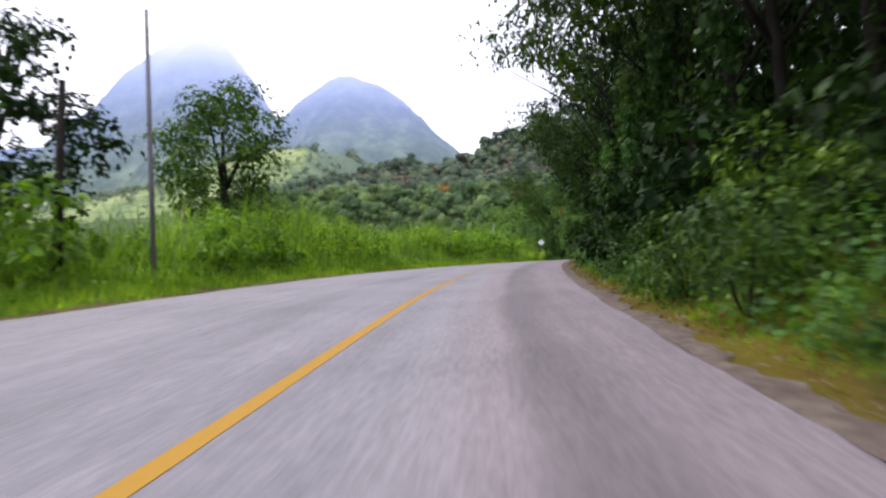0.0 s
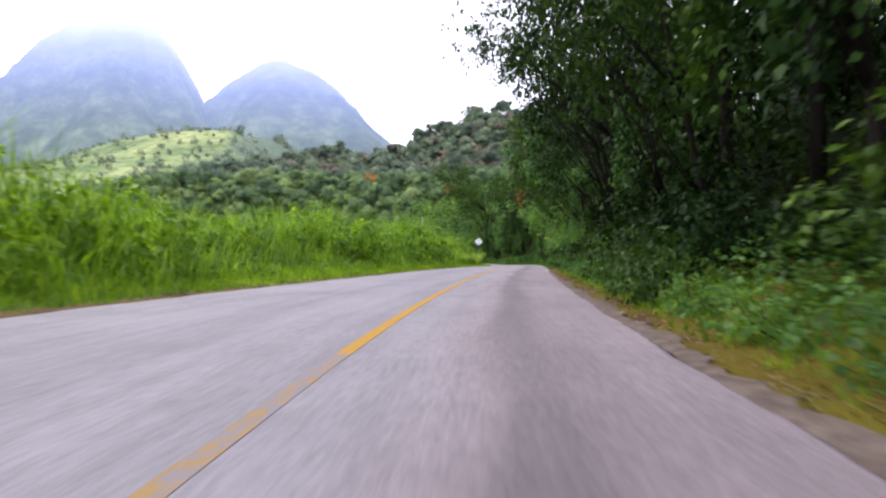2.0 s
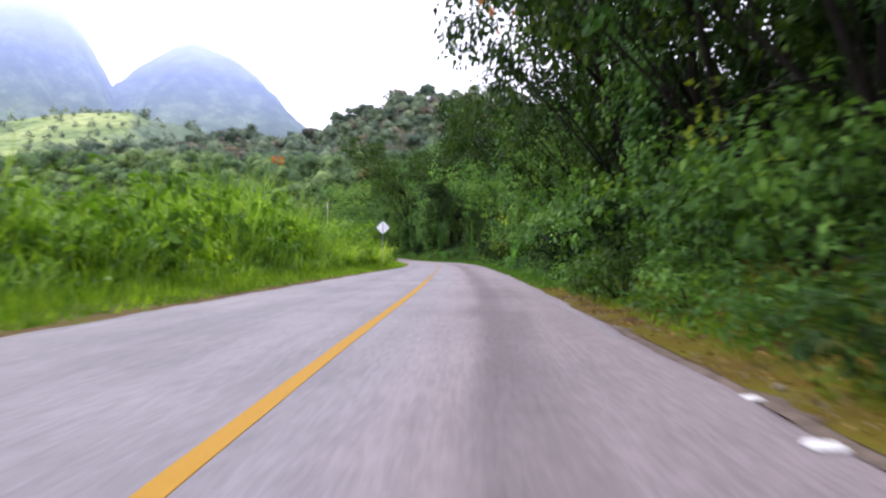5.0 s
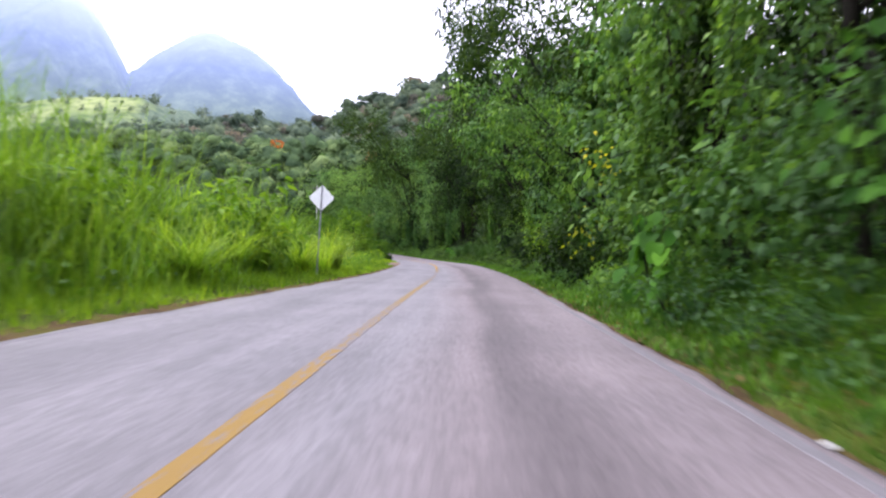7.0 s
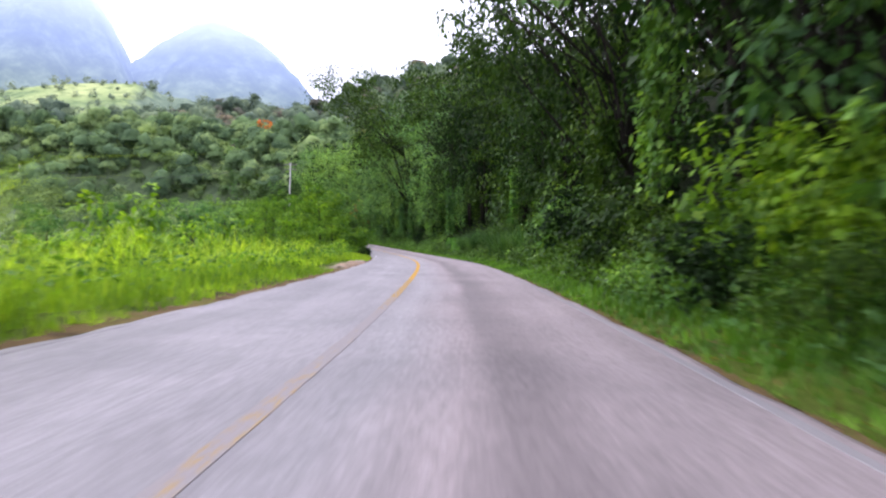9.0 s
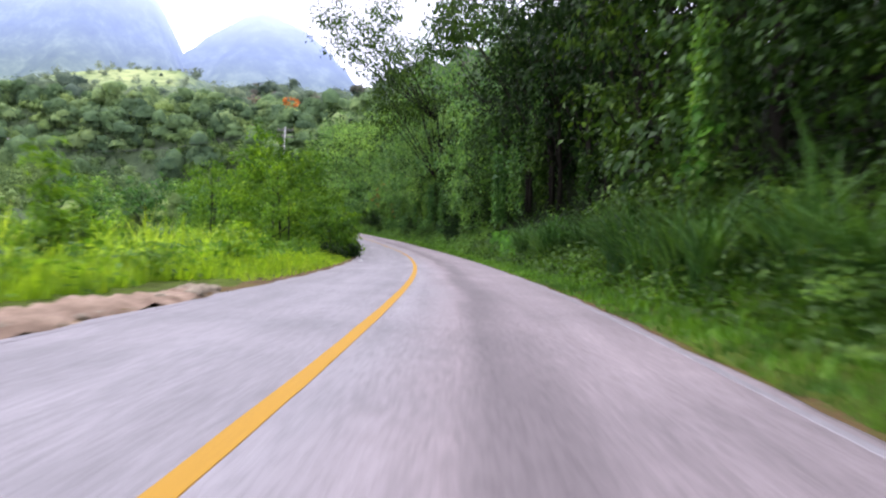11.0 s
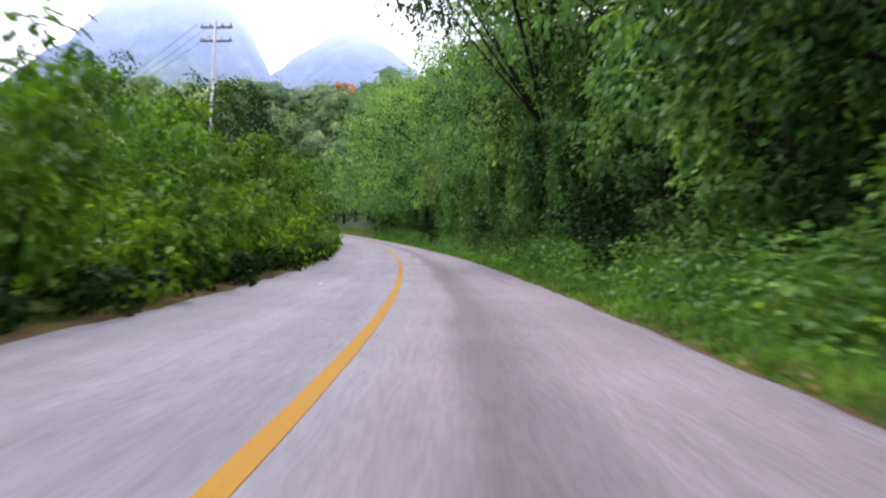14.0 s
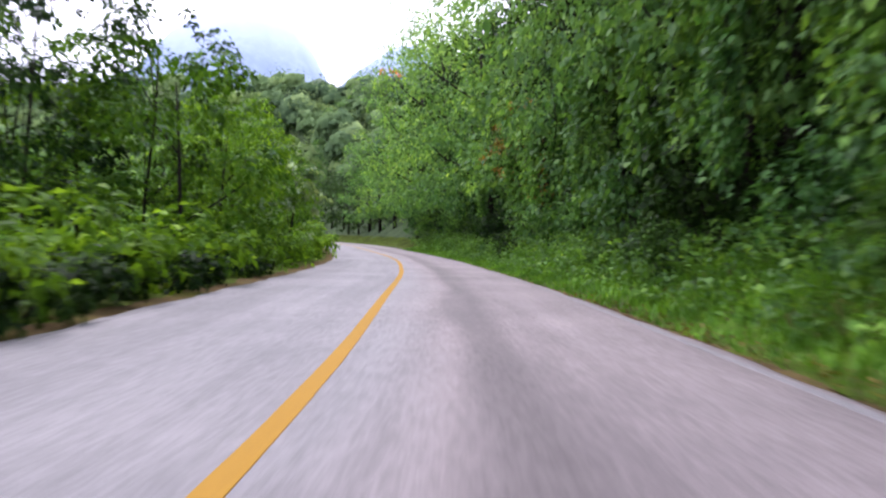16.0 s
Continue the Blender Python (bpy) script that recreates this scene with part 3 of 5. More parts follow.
def crown_mesh(name, seed, lobes, n, size, material, width=0.5, droop=0.5, flat=0.45, spray=14):
    rng = np.random.default_rng(seed)
    pos, out = lobe_points(rng, lobes, n, spray)
    return quads_mesh(name, leaf_faces(rng, pos, out, np.full(n, size), width, droop, flat, 0.32), material)


# ---- ground, road, verges ----
def build_ground():
    def steps(a, b, fine, far, grow):
        inner = list(np.arange(a, b + 0.1, fine))
        up, k, lo, hi = fine, 0, [], []
        x = inner[-1]
        while x < far:
            up *= grow
            x += up
            hi.append(x)
        x, up = inner[0], fine
        while x > -far:
            up *= grow
            x -= up
            lo.append(x)
        return np.array(lo[::-1] + inner + hi)
    xs, ys = steps(-40, 60, 2.0, 4500, 1.13), steps(-20, 330, 2.2, 4500, 1.1)
    gx, gy = np.meshgrid(xs, ys)
    z = height(gx, gy)
    v = np.stack([gx.ravel(), gy.ravel(), z], 1)
    nx, ny = len(xs), len(ys)
    f = [(j * nx + i, j * nx + i + 1, (j + 1) * nx + i + 1, (j + 1) * nx + i) for j in range(ny - 1) for i in range(nx - 1)]
    me = mesh_from("ground", v, f, GROUND, True)
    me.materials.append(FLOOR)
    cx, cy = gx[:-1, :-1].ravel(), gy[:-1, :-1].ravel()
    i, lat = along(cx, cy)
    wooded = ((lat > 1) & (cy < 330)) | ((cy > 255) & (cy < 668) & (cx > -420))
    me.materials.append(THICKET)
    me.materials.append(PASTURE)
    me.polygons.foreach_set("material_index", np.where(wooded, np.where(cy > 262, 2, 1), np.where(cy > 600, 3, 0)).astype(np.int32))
    tagged(new("ground", me), "green valley floor and wooded slopes round the road", "ground", kind="structure")


def strip(name, cols, material, s_from, s_to, ds, label, category, smooth=True):
    """A ribbon along the road; cols(s) gives (lat, up) pairs across it. UV in metres."""
    ss = np.arange(s_from, s_to, ds)
    verts, uvs, faces = [], [], []
    for s in ss:
        for lat, up in cols(s):
            verts.append(at(s, lat, up))
            uvs.append((lat, s))
    n = len(cols(ss[0]))
    for j in range(len(ss) - 1):
        for i in range(n - 1):
            faces.append((j * n + i, j * n + i + 1, (j + 1) * n + i + 1, (j + 1) * n + i))
    me = mesh_from(name, verts, faces, material, smooth)
    layer = me.uv_layers.new(name="metres")
    layer.data.foreach_set("uv", np.array([uvs[k.vertex_index] for k in me.loops], np.float32).ravel())
    return tagged(new(name, me), label, category, kind="structure")


def wob(s, a, b, k):
    return a * math.sin(s * 1.3 + k) + b * math.sin(s * 4.1 + 2 * k) + b * math.sin(s * 9.7 + 3 * k)


def road_cols(s):
    l, c, r = edge(W_L, s) + wob(s, 0.05, 0.03, 1), edge(W_C, s), edge(W_R, s) + wob(s, 0.03, 0.014, 2)
    crown = 0.0
    return [(l - 0.06, -0.16), (l, -0.012), (l + 0.08, 0), *[(l + 0.08 + (c - l - 0.08) * k / 5, crown * k / 5) for k in range(1, 6)],
            *[(c + (r - 0.08 - c) * k / 4, crown * (1 - k / 4)) for k in range(1, 5)], (r, -0.012), (r + 0.06, -0.16)]


def verge_right(s):
    r = edge(W_R, s)
    g = [(r - 0.3, -0.13), (r + 0.02, -0.035 + wob(s, 0.004, 0.005, 4)), (r + 0.3, -0.015 + wob(s, 0.01, 0.012, 5)), (r + 0.7, 0.0 + wob(s, 0.02, 0.015, 6)), (r + 1.2, 0.07 + wob(s, 0.03, 0.02, 7)), (r + 2.2, 0.55 + wob(s, 0.08, 0.03, 8)), (r + 3.4, 0.9)]
    return g


def verge_left(s):
    l = edge(W_L, s)
    return [(l - 5.0, -0.55), (l - 3.2, -0.08 + wob(s, 0.05, 0.03, 3)), (l - 1.8, 0.04 + wob(s, 0.04, 0.03, 4)), (l - 0.9, 0.05 + wob(s, 0.03, 0.025, 5)), (l - 0.4, 0.01 + wob(s, 0.02, 0.02, 6)), (l - 0.02, -0.04 + wob(s, 0.008, 0.01, 7)), (l + 0.3, -0.13)]


build_ground()
strip("road", road_cols, ASPHALT, -60, 400, 0.5, "worn grey asphalt country road with darker wheel tracks", "road")
strip("verge_right", verge_right, MOSS, -60, 88.01, 0.4, "brown soil verge with moss at the foot of the bank", "verge")
strip("verge_bend", verge_right, TURF, 88, 400, 0.4, "grassy verge at the foot of the wooded bank", "verge")
strip("verge_left", verge_left, TURF, -60, 400, 0.4, "soil verge under grass beside the asphalt", "verge")
strip("dirt_edge_left", lambda s: [(edge(W_L, s) - 0.42 + wob(s, 0.08, 0.06, 2), 0.022 + wob(s, 0.02, 0.02, 6)), (edge(W_L, s) - 0.2, 0.012), (edge(W_L, s) + 0.02, -0.015)], SOIL, -60, 400, 0.4, "thin strip of dark bare soil along the asphalt", "verge")
strip("dirt_edge_right", lambda s: [(edge(W_R, s) - 0.02, -0.02), (edge(W_R, s) + 0.05, -0.016), (edge(W_R, s) + 0.11 + wob(s, 0.05, 0.04, 3), -0.018)], SOIL, 88, 400, 0.4, "thin strip of bare soil along the asphalt edge", "verge")
strip("dust_edge_right", lambda s: [(edge(W_R, s) - 0.03 + wob(s, 0.02, 0.015, 9), -0.004), (edge(W_R, s) + 0.06, 0.006), (edge(W_R, s) + 0.09, 0.006), (edge(W_R, s) + float(np.interp(s, (38, 48, 60, 72), (0.27, 0.2, 0.14, 0.02))) + wob(s, 0.07, 0.06, 3), -0.004)], DUST, -60, 72, 0.3, "strip of pale dust and grit along the asphalt edge", "verge")
def sandy_edge(s):
    l, f = edge(W_L, s), max(0.0, math.sin((s - 148) / 16 * math.pi))**0.5
    return [(l + d + wob(s, 0.03, 0.03, d * 9), h * f - 0.12 * (1 - f) + wob(s, 0.03, 0.03, 2 + d * 7)) for d, h in ((-0.85, -0.06), (-0.62, 0.15), (-0.36, 0.1), (-0.1, 0.05), (0.03, -0.01))]


strip("sandy_edge_left", sandy_edge, RUBBLE, 148, 164.1, 0.25, "patch of pale sandy gravel beside the asphalt", "verge")
for s0, s1, paint in ((-30, 21, YELLOW), (21, 31, FADED), (31, 88, YELLOW), (88, 97, FADED), (97, 132, GHOST), (132, 140, FADED), (140, 145, YELLOW), (145, 194, YELLOW), (194, 380, DULL)):
    strip("centre_line", lambda s: [(edge(W_C, s) - 0.083, -0.004), (edge(W_C, s) - 0.077 + wob(s, 0.003, 0.002, 1), 0.005), (edge(W_C, s), 0.0052), (edge(W_C, s) + 0.077 + wob(s, 0.003, 0.002, 3), 0.005), (edge(W_C, s) + 0.083, -0.004)], paint, s0, s1 + 0.01, 0.5, "solid yellow painted centre line, worn in stretches", "road marking", False)
strip("edge_line_right", lambda s: [(edge(W_R, s) - 0.23, -0.004), (edge(W_R, s) - 0.22 + wob(s, 0.006, 0.005, 5), 0.005), (edge(W_R, s) - 0.14 + wob(s, 0.006, 0.005, 6), 0.005), (edge(W_R, s) - 0.13, -0.004)], WHITE, 70, 380, 0.5, "faded white painted line along the road edge", "road marking", False)
strip("edge_line_left", lambda s: [(edge(W_L, s) + 0.13, -0.004), (edge(W_L, s) + 0.14 + wob(s, 0.006, 0.005, 7), 0.005), (edge(W_L, s) + 0.23 + wob(s, 0.006, 0.005, 8), 0.005), (edge(W_L, s) + 0.24, -0.004)], WHITE, 70, 380, 0.5, "faded white painted line along the far road edge", "road marking", False)


# ---- mountains ----
def mountain(seed, cx, cy, top, rx, ry, base, label, left=1.0, n=100):
    """A dome with an uneven, wooded surface; left stretches its western flank."""
    g = np.linspace(-2.4, 2.4, n)
    X, Y = np.meshgrid(g, g)
    XX = np.where(X < 0, X * left, X)
    A = np.arctan2(Y, XX)
    R2 = np.hypot(XX, Y) * (1 + 0.05 * np.sin(3 * A + seed) + 0.04 * np.sin(7 * A + 2 * seed))
    Z = np.exp(-(R2 / 0.82)**2.0 * 0.72)
    Z += 0.03 * np.sin(11 * A + 3 * R2) * np.clip(R2, 0, 1) * np.exp(-R2 * 0.9)
    Z += np.array([[0.035 * noise.noise(Vector((x * 4, y * 4, seed))) + 0.022 * noise.noise(Vector((x * 15, y * 15, seed))) for x in g] for y in g])
    v = np.stack([(cx + X * rx).ravel(), (cy + Y * ry).ravel(), (base + (top - base) * Z).ravel()], 1)
    f = [(j * n + i, j * n + i + 1, (j + 1) * n + i + 1, (j + 1) * n + i) for j in range(n - 1) for i in range(n - 1)]
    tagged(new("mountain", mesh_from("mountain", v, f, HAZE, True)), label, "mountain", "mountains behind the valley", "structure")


mountain(1, -715, 2330, 770, 290, 460, 130, "steep wooded mountain, blue with painted haze, top painted cloud-pale", 0.55)
mountain(2, -285, 2500, 655, 435, 460, 130, "rounded wooded mountain, blue with painted haze")
mountain(3, -1650, 2900, 560, 800, 500, 120, "long ridge beside the two mountains, hazy by its own glow", 1.0, 60)


# ---- trees ----
def side_points(rng, n, s_range, off_range, side):
    """Random places beside the road, off metres outside its edge."""
    ss = rng.uniform(*s_range, n)
    off = rng.uniform(*off_range, n)
    out = np.empty((n, 3))
    for k in range(n):
        s, o = ss[k], off[k]
        if side < 0:
            p = at(s, edge(W_L, s) - o)
            z = p.z + float(np.interp(o, (0, 0.4, 1.8, 3.2, 5.0), (-0.04, 0.01, 0.04, -0.08, -0.55))) if o < 5 else None
        else:
            p = at(s, edge(W_R, s) + o)
            z = p.z + float(np.interp(o, (0, 0.7, 1.2, 2.2, 3.4), (-0.05, 0, 0.07, 0.55, 0.9))) if o < 3.4 else None
        out[k] = (p.x, p.y, z if z is not None else np.nan)
    bad = np.isnan(out[:, 2])
    if bad.any():
        out[bad, 2] = height(out[bad, 0], out[bad, 1])
    return out, ss, off


def limb_pts(rng, a, b, bend):
    a, b = Vector(a), Vector(b)
    off = Vector(rng.normal(0, bend, 3))
    return [a, a.lerp(b, 0.35) + off * 0.7, a.lerp(b, 0.7) + off, b]


def make_tree(place, seed, tall, spread, low, leaves, leaf, material, label, lean=(0, 0), lobes_n=9, droop=0.5, group="", limbs=4, radius=0.16, reach=0.0):
    """Trunk that tapers and leans, limbs, and a crown of separate leaves in uneven lobes from low to tall; reach draws the crown out to local -x."""
    rng = np.random.default_rng(seed)
    t = thing("tree", place, label, "tree", group)
    top = Vector((lean[0], lean[1], tall * 0.8))
    pts = [Vector((0, 0, -0.5)), Vector((lean[0] * 0.1, lean[1] * 0.1, tall * 0.22)), Vector((lean[0] * 0.4 + rng.normal(0, 0.15), lean[1] * 0.4, tall * 0.5)), top]
    part("trunk", mesh_from("trunk", *tube(pts, [radius * 1.25, radius, radius * 0.75, radius * 0.25]), BARK, True), t)
    lobes = []
    for k in range(lobes_n):
        f = (k + 0.5) / lobes_n
        z = low + (tall - low) * f**0.9
        ang = k * 2.4 + rng.uniform(-0.5, 0.5)
        rad = spread * (0.72 - 0.45 * abs(f - 0.45)) * rng.uniform(0.6, 1.25)
        c = Vector((math.cos(ang) * rad + lean[0] * f - reach * (0.25 + 0.75 * f), math.sin(ang) * rad + lean[1] * f, z))
        r = spread * rng.uniform(0.2, 0.41)
        lobes.append((c.x, c.y, c.z, r, r * rng.uniform(0.85, 1.1), r * rng.uniform(0.65, 1.0)))
        if k % max(1, lobes_n // limbs) == 0:
            i = 1 + int(f * 1.99)
            part("limb", mesh_from("limb", *tube(limb_pts(rng, pts[i], c, 0.18), [radius * 0.5, radius * 0.38, radius * 0.24, radius * 0.08], 5), BARK, True), t)
    part("crown", crown_mesh("crown", seed, lobes, leaves, leaf, material, 0.62, droop), t)
    return t


def make_shrub(place, seed, tall, spread, leaves, leaf, material, label, group="", width=0.55, droop=0.35, category="shrub"):
    rng = np.random.default_rng(seed)
    t = thing(category.replace(" ", "_"), place, label, category, group)
    lobes = []
    for k in range(6):
        f = (k + 0.5) / 6
        ang, rad = k * 2.4 + rng.uniform(-0.6, 0.6), spread * 0.55 * rng.uniform(0.3, 1.0)
        c = (math.cos(ang) * rad, math.sin(ang) * rad, tall * (0.2 + 0.62 * f * rng.uniform(0.75, 1.1)))
        r = spread * rng.uniform(0.3, 0.5)
        lobes.append((*c, r, r, max(r * 0.7, tall * 0.2)))
        part("stem", mesh_from("stem", *tube(limb_pts(rng, (0, 0, -0.1), c, 0.06), [0.03, 0.024, 0.016, 0.006], 5), BARK, True), t)
    part("foliage", crown_mesh("foliage", seed, lobes, leaves, leaf, material, width, droop, 0.5), t)
    return t


def put(base, s, lat, size=1.0, turn=0.0, sink=0.0, tall=1.0):
    p = at(s, lat)
    z = max(hgt(p.x, p.y), -50)
    r, l = edge(W_R, s), edge(W_L, s)
    if r < lat < r + 3.4:
        z = p.z + float(np.interp(lat - r, (0, 0.7, 1.2, 2.2, 3.4), (-0.05, 0, 0.07, 0.55, 0.9)))
    elif l - 5.0 < lat < l:
        z = p.z + float(np.interp(l - lat, (0, 0.4, 1.8, 3.2, 5.0), (-0.04, 0.01, 0.04, -0.08, -0.55)))
    m = Matrix.LocRotScale(Vector((p.x, p.y, z - sink)), Euler((0, 0, radians(turn))), Vector((size, size, size * tall)))
    return m


def planted(base, s, lat, size=1.0, turn=0.0, sink=0.0, tall=1.0):
    return copy_thing(base, put(base, s, lat, size, turn, sink, tall))


def drop(base):
    """Remove a pattern plant once its copies stand."""
    for o in [*base.children_recursive, base]:
        bpy.data.objects.remove(o)


R = random.Random(7)
GR = "trees on the bank beside the road"
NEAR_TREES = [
    make_tree((0, 0, 0), 11, 13.0, 5.4, 5.4, 3000, 0.27, LEAF_DARK, "tall tree with a heavy overhanging crown, leaves coloured shade-dark", (-1.0, 0.3), 19, 0.7, GR, 5, 0.14),
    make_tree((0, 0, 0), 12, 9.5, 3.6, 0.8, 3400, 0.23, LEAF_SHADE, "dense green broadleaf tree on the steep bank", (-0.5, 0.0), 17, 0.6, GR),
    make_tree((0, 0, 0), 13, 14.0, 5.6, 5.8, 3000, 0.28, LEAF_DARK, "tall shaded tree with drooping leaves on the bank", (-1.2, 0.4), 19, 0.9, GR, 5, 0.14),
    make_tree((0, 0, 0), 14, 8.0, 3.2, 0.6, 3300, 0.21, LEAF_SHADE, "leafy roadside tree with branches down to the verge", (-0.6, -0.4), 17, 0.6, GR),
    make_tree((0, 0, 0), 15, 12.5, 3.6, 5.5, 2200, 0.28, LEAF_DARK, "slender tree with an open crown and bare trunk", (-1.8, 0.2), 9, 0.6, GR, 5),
    # Lit copy: lighter leaves stand in for light from the road side.
    make_tree((0, 0, 0), 25, 8.8, 3.4, 0.7, 3000, 0.22, LEAF_MID, "green leafy tree with the open road's light in its colour", (-0.6, 0.2), 16, 0.6, GR),
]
# Back row in LEAF_DARK: shade behind the front trees is put into its colour.
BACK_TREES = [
    make_tree((0, 0, 0), 16, 12.0, 4.2, 1.0, 1300, 0.46, LEAF_DARK, "tree higher on the wooded bank, shade put into its leaf colour", (-0.6, 0.3), 15, 0.7, GR),
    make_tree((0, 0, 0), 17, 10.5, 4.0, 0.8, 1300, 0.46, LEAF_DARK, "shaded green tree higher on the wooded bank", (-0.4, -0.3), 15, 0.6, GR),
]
BEND_TREE = make_tree((0, 0, 0), 20, 10.0, 4.0, 0.8, 2700, 0.27, LEAF_BEND, "light green leafy tree beyond the bend", (-0.4, 0.2), 15, 0.5, GR)
TALL_VINE = make_tree((0, 0, 0), 9, 14.5, 5.0, 1.5, 5000, 0.21, LEAF_BEND, "tall tree hung with light green creepers", (-0.8, 0.2), 20, 0.7, GR, 5, 0.16)
HOLLOW = ((30, 38), (50, 69), (178, 206))


def hollow(s):
    return any(a < s < b for a, b in HOLLOW)


s = 3.0
while s < 268:
    r = edge(W_R, s)
    gap = float(np.interp(s, (120, 150), (0.0, 1.1)))
    if hollow(s) or R.random() < (0.45 if 106 < s < 132 else 0.7 if s < 130 else 0.5 if s < 216 else 0.1):
        planted(NEAR_TREES[R.choice((0, 2))], s, r + gap + 5.0 + R.uniform(0, 0.8), R.uniform(0.98, 1.22), R.uniform(-60, 60), 0.3)
    else:
        planted(R.choice((NEAR_TREES[1], BEND_TREE, BEND_TREE)) if s > 206 or 106 < s < 132 else NEAR_TREES[R.choice((1, 3, 5))], s, r + gap + 3.8 + R.uniform(0, 0.8), R.uniform(0.9, 1.15), R.uniform(-60, 60), 0.3)
    s += R.uniform(3.8, 5.0)
while s < 325:
    r = edge(W_R, s)
    planted(BEND_TREE, s, r + 4.0 + R.uniform(0, 1.2), R.uniform(1.15, 1.5), R.uniform(-60, 60), 0.3)
    s += R.uniform(3.8, 5.0)
s = 4.0
while s < 325:
    r = edge(W_R, s)
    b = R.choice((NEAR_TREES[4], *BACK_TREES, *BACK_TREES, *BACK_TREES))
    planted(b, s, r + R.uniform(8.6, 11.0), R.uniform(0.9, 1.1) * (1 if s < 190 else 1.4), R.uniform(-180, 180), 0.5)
    s += R.uniform(4.6, 6.6)

for k in range(32):
    s_ = R.uniform(258, 345)
    planted(R.choice((BEND_TREE, BEND_TREE, BACK_TREES[1])), s_, edge(W_R, s_) + R.uniform(11, 34), R.uniform(0.65, 0.9), R.uniform(-180, 180), 0.4)
for k in range(26):
    s_ = R.uniform(262, 350)
    planted(BEND_TREE, s_, edge(W_L, s_) - R.uniform(6, 20), R.uniform(0.6, 0.9), R.uniform(-180, 180), 0.4)
for k in range(14):
    s_ = R.uniform(350, 392)
    planted(R.choice((BEND_TREE, BEND_TREE, BACK_TREES[0])), s_, R.uniform(16, 44), R.uniform(0.6, 0.9), R.uniform(-180, 180), 0.5)
s = 325.0
while s < 350:
    planted(NEAR_TREES[R.choice((1, 3))], s, edge(W_R, s) + R.uniform(3.5, 5.0), R.uniform(0.7, 0.9), R.uniform(-60, 60), 0.3)
    s += R.uniform(3.8, 5.0)

for s_ in (236.5, 241.5, 247.0, 252.5, 258.5, 264.0):
    planted(TALL_VINE, s_, edge(W_R, s_) + 5.2 + R.uniform(0, 0.8), R.uniform(0.92, 1.05), R.uniform(-60, 60), 0.4)

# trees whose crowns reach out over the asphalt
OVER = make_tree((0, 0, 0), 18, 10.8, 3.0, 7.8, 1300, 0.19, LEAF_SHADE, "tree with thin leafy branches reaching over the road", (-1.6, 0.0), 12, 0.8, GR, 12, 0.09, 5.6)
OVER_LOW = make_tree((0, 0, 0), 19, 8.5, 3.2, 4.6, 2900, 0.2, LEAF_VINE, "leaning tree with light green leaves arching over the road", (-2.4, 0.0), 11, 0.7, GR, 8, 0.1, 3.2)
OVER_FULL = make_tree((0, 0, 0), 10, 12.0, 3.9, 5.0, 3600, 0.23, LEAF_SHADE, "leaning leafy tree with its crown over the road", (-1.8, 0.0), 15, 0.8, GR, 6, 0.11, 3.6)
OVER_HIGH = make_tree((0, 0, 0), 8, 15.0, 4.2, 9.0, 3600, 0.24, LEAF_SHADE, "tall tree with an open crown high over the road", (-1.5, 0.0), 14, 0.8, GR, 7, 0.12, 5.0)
for s_, lat_, k in ((34, 5.4, 1.0), (46, 5.0, 0.85), (51, 4.6, 0.9), (56, 4.8, 0.9), (143, 6.6, 1.05)):
    planted(OVER, s_, lat_, k, heading(s_) + R.uniform(-20, 20), 0.3)
for s_, d_, k in ((28, 4.4, 0.95), (42, 3.2, 0.72), (52.5, 3.2, 0.8), (64, 3.4, 0.72), (75, 3.0, 0.85), (83, 2.9, 0.92), (95, 3.6, 0.66), (152, 5.0, 1.15), (171, 6.4, 1.25)):
    planted(OVER_FULL, s_, edge(W_R, s_) + d_, k, heading(s_) + R.uniform(-20, 20), 0.5)
for s_, d_, k in ((128, 4.2, 0.95), (134, 4.4, 1.02), (140, 4.6, 1.05), (199, 6.5, 1.2), (207, 6.5, 1.3)):
    planted(OVER_HIGH, s_, edge(W_R, s_) + d_, k, heading(s_) + R.uniform(-15, 15), 0.5)
planted(OVER_LOW, 127, 5.4, 1.0, heading(127) + 8, 0.4)
planted(OVER_LOW, 114, 5.2, 0.8, heading(114) - 6, 0.4)
planted(OVER_LOW, 71, 5.6, 0.9, heading(71) - 10, 0.4)
for s_, d_, k in ((214, 6.5, 1.35), (222, 6.8, 1.5), (246, 6.0, 1.5), (256, 5.6, 1.4), (268, 5.0, 1.35), (279, 4.6, 1.3), (290, 4.4, 1.35), (301, 4.8, 1.4)):
    planted(TALL_VINE, s_, edge(W_R, s_) + d_, k, heading(s_) + R.uniform(-40, 40), 0.6)
for b in (*NEAR_TREES, *BACK_TREES, BEND_TREE, TALL_VINE, OVER, OVER_LOW, OVER_FULL, OVER_HIGH):
    drop(b)

GS = "shrubs at the foot of the bank"
NEAR_SHRUBS = [
    make_shrub((0, 0, 0), 21, 2.2, 1.6, 1300, 0.13, LEAF_MID, "green leafy shrub at the foot of the bank", GS),
    make_shrub((0, 0, 0), 22, 3.2, 1.9, 1400, 0.16, LEAF_VINE, "creeper-covered shrub leaning from the bank", GS, droop=0.8),
    make_shrub((0, 0, 0), 23, 1.2, 1.3, 900, 0.11, LEAF_VINE, "low roadside shrub with small leaves", GS),
    make_shrub((0, 0, 0), 24, 2.6, 1.6, 1200, 0.16, LEAF_DARK, "shrub with broad leaves on the bank, coloured shade-dark", GS, width=0.7),
    make_shrub((0, 0, 0), 25, 2.8, 1.7, 1400, 0.155, LEAF_BRIGHT, "light green leafy shrub covering the foot of the bank", GS, width=0.7, droop=0.6),
]
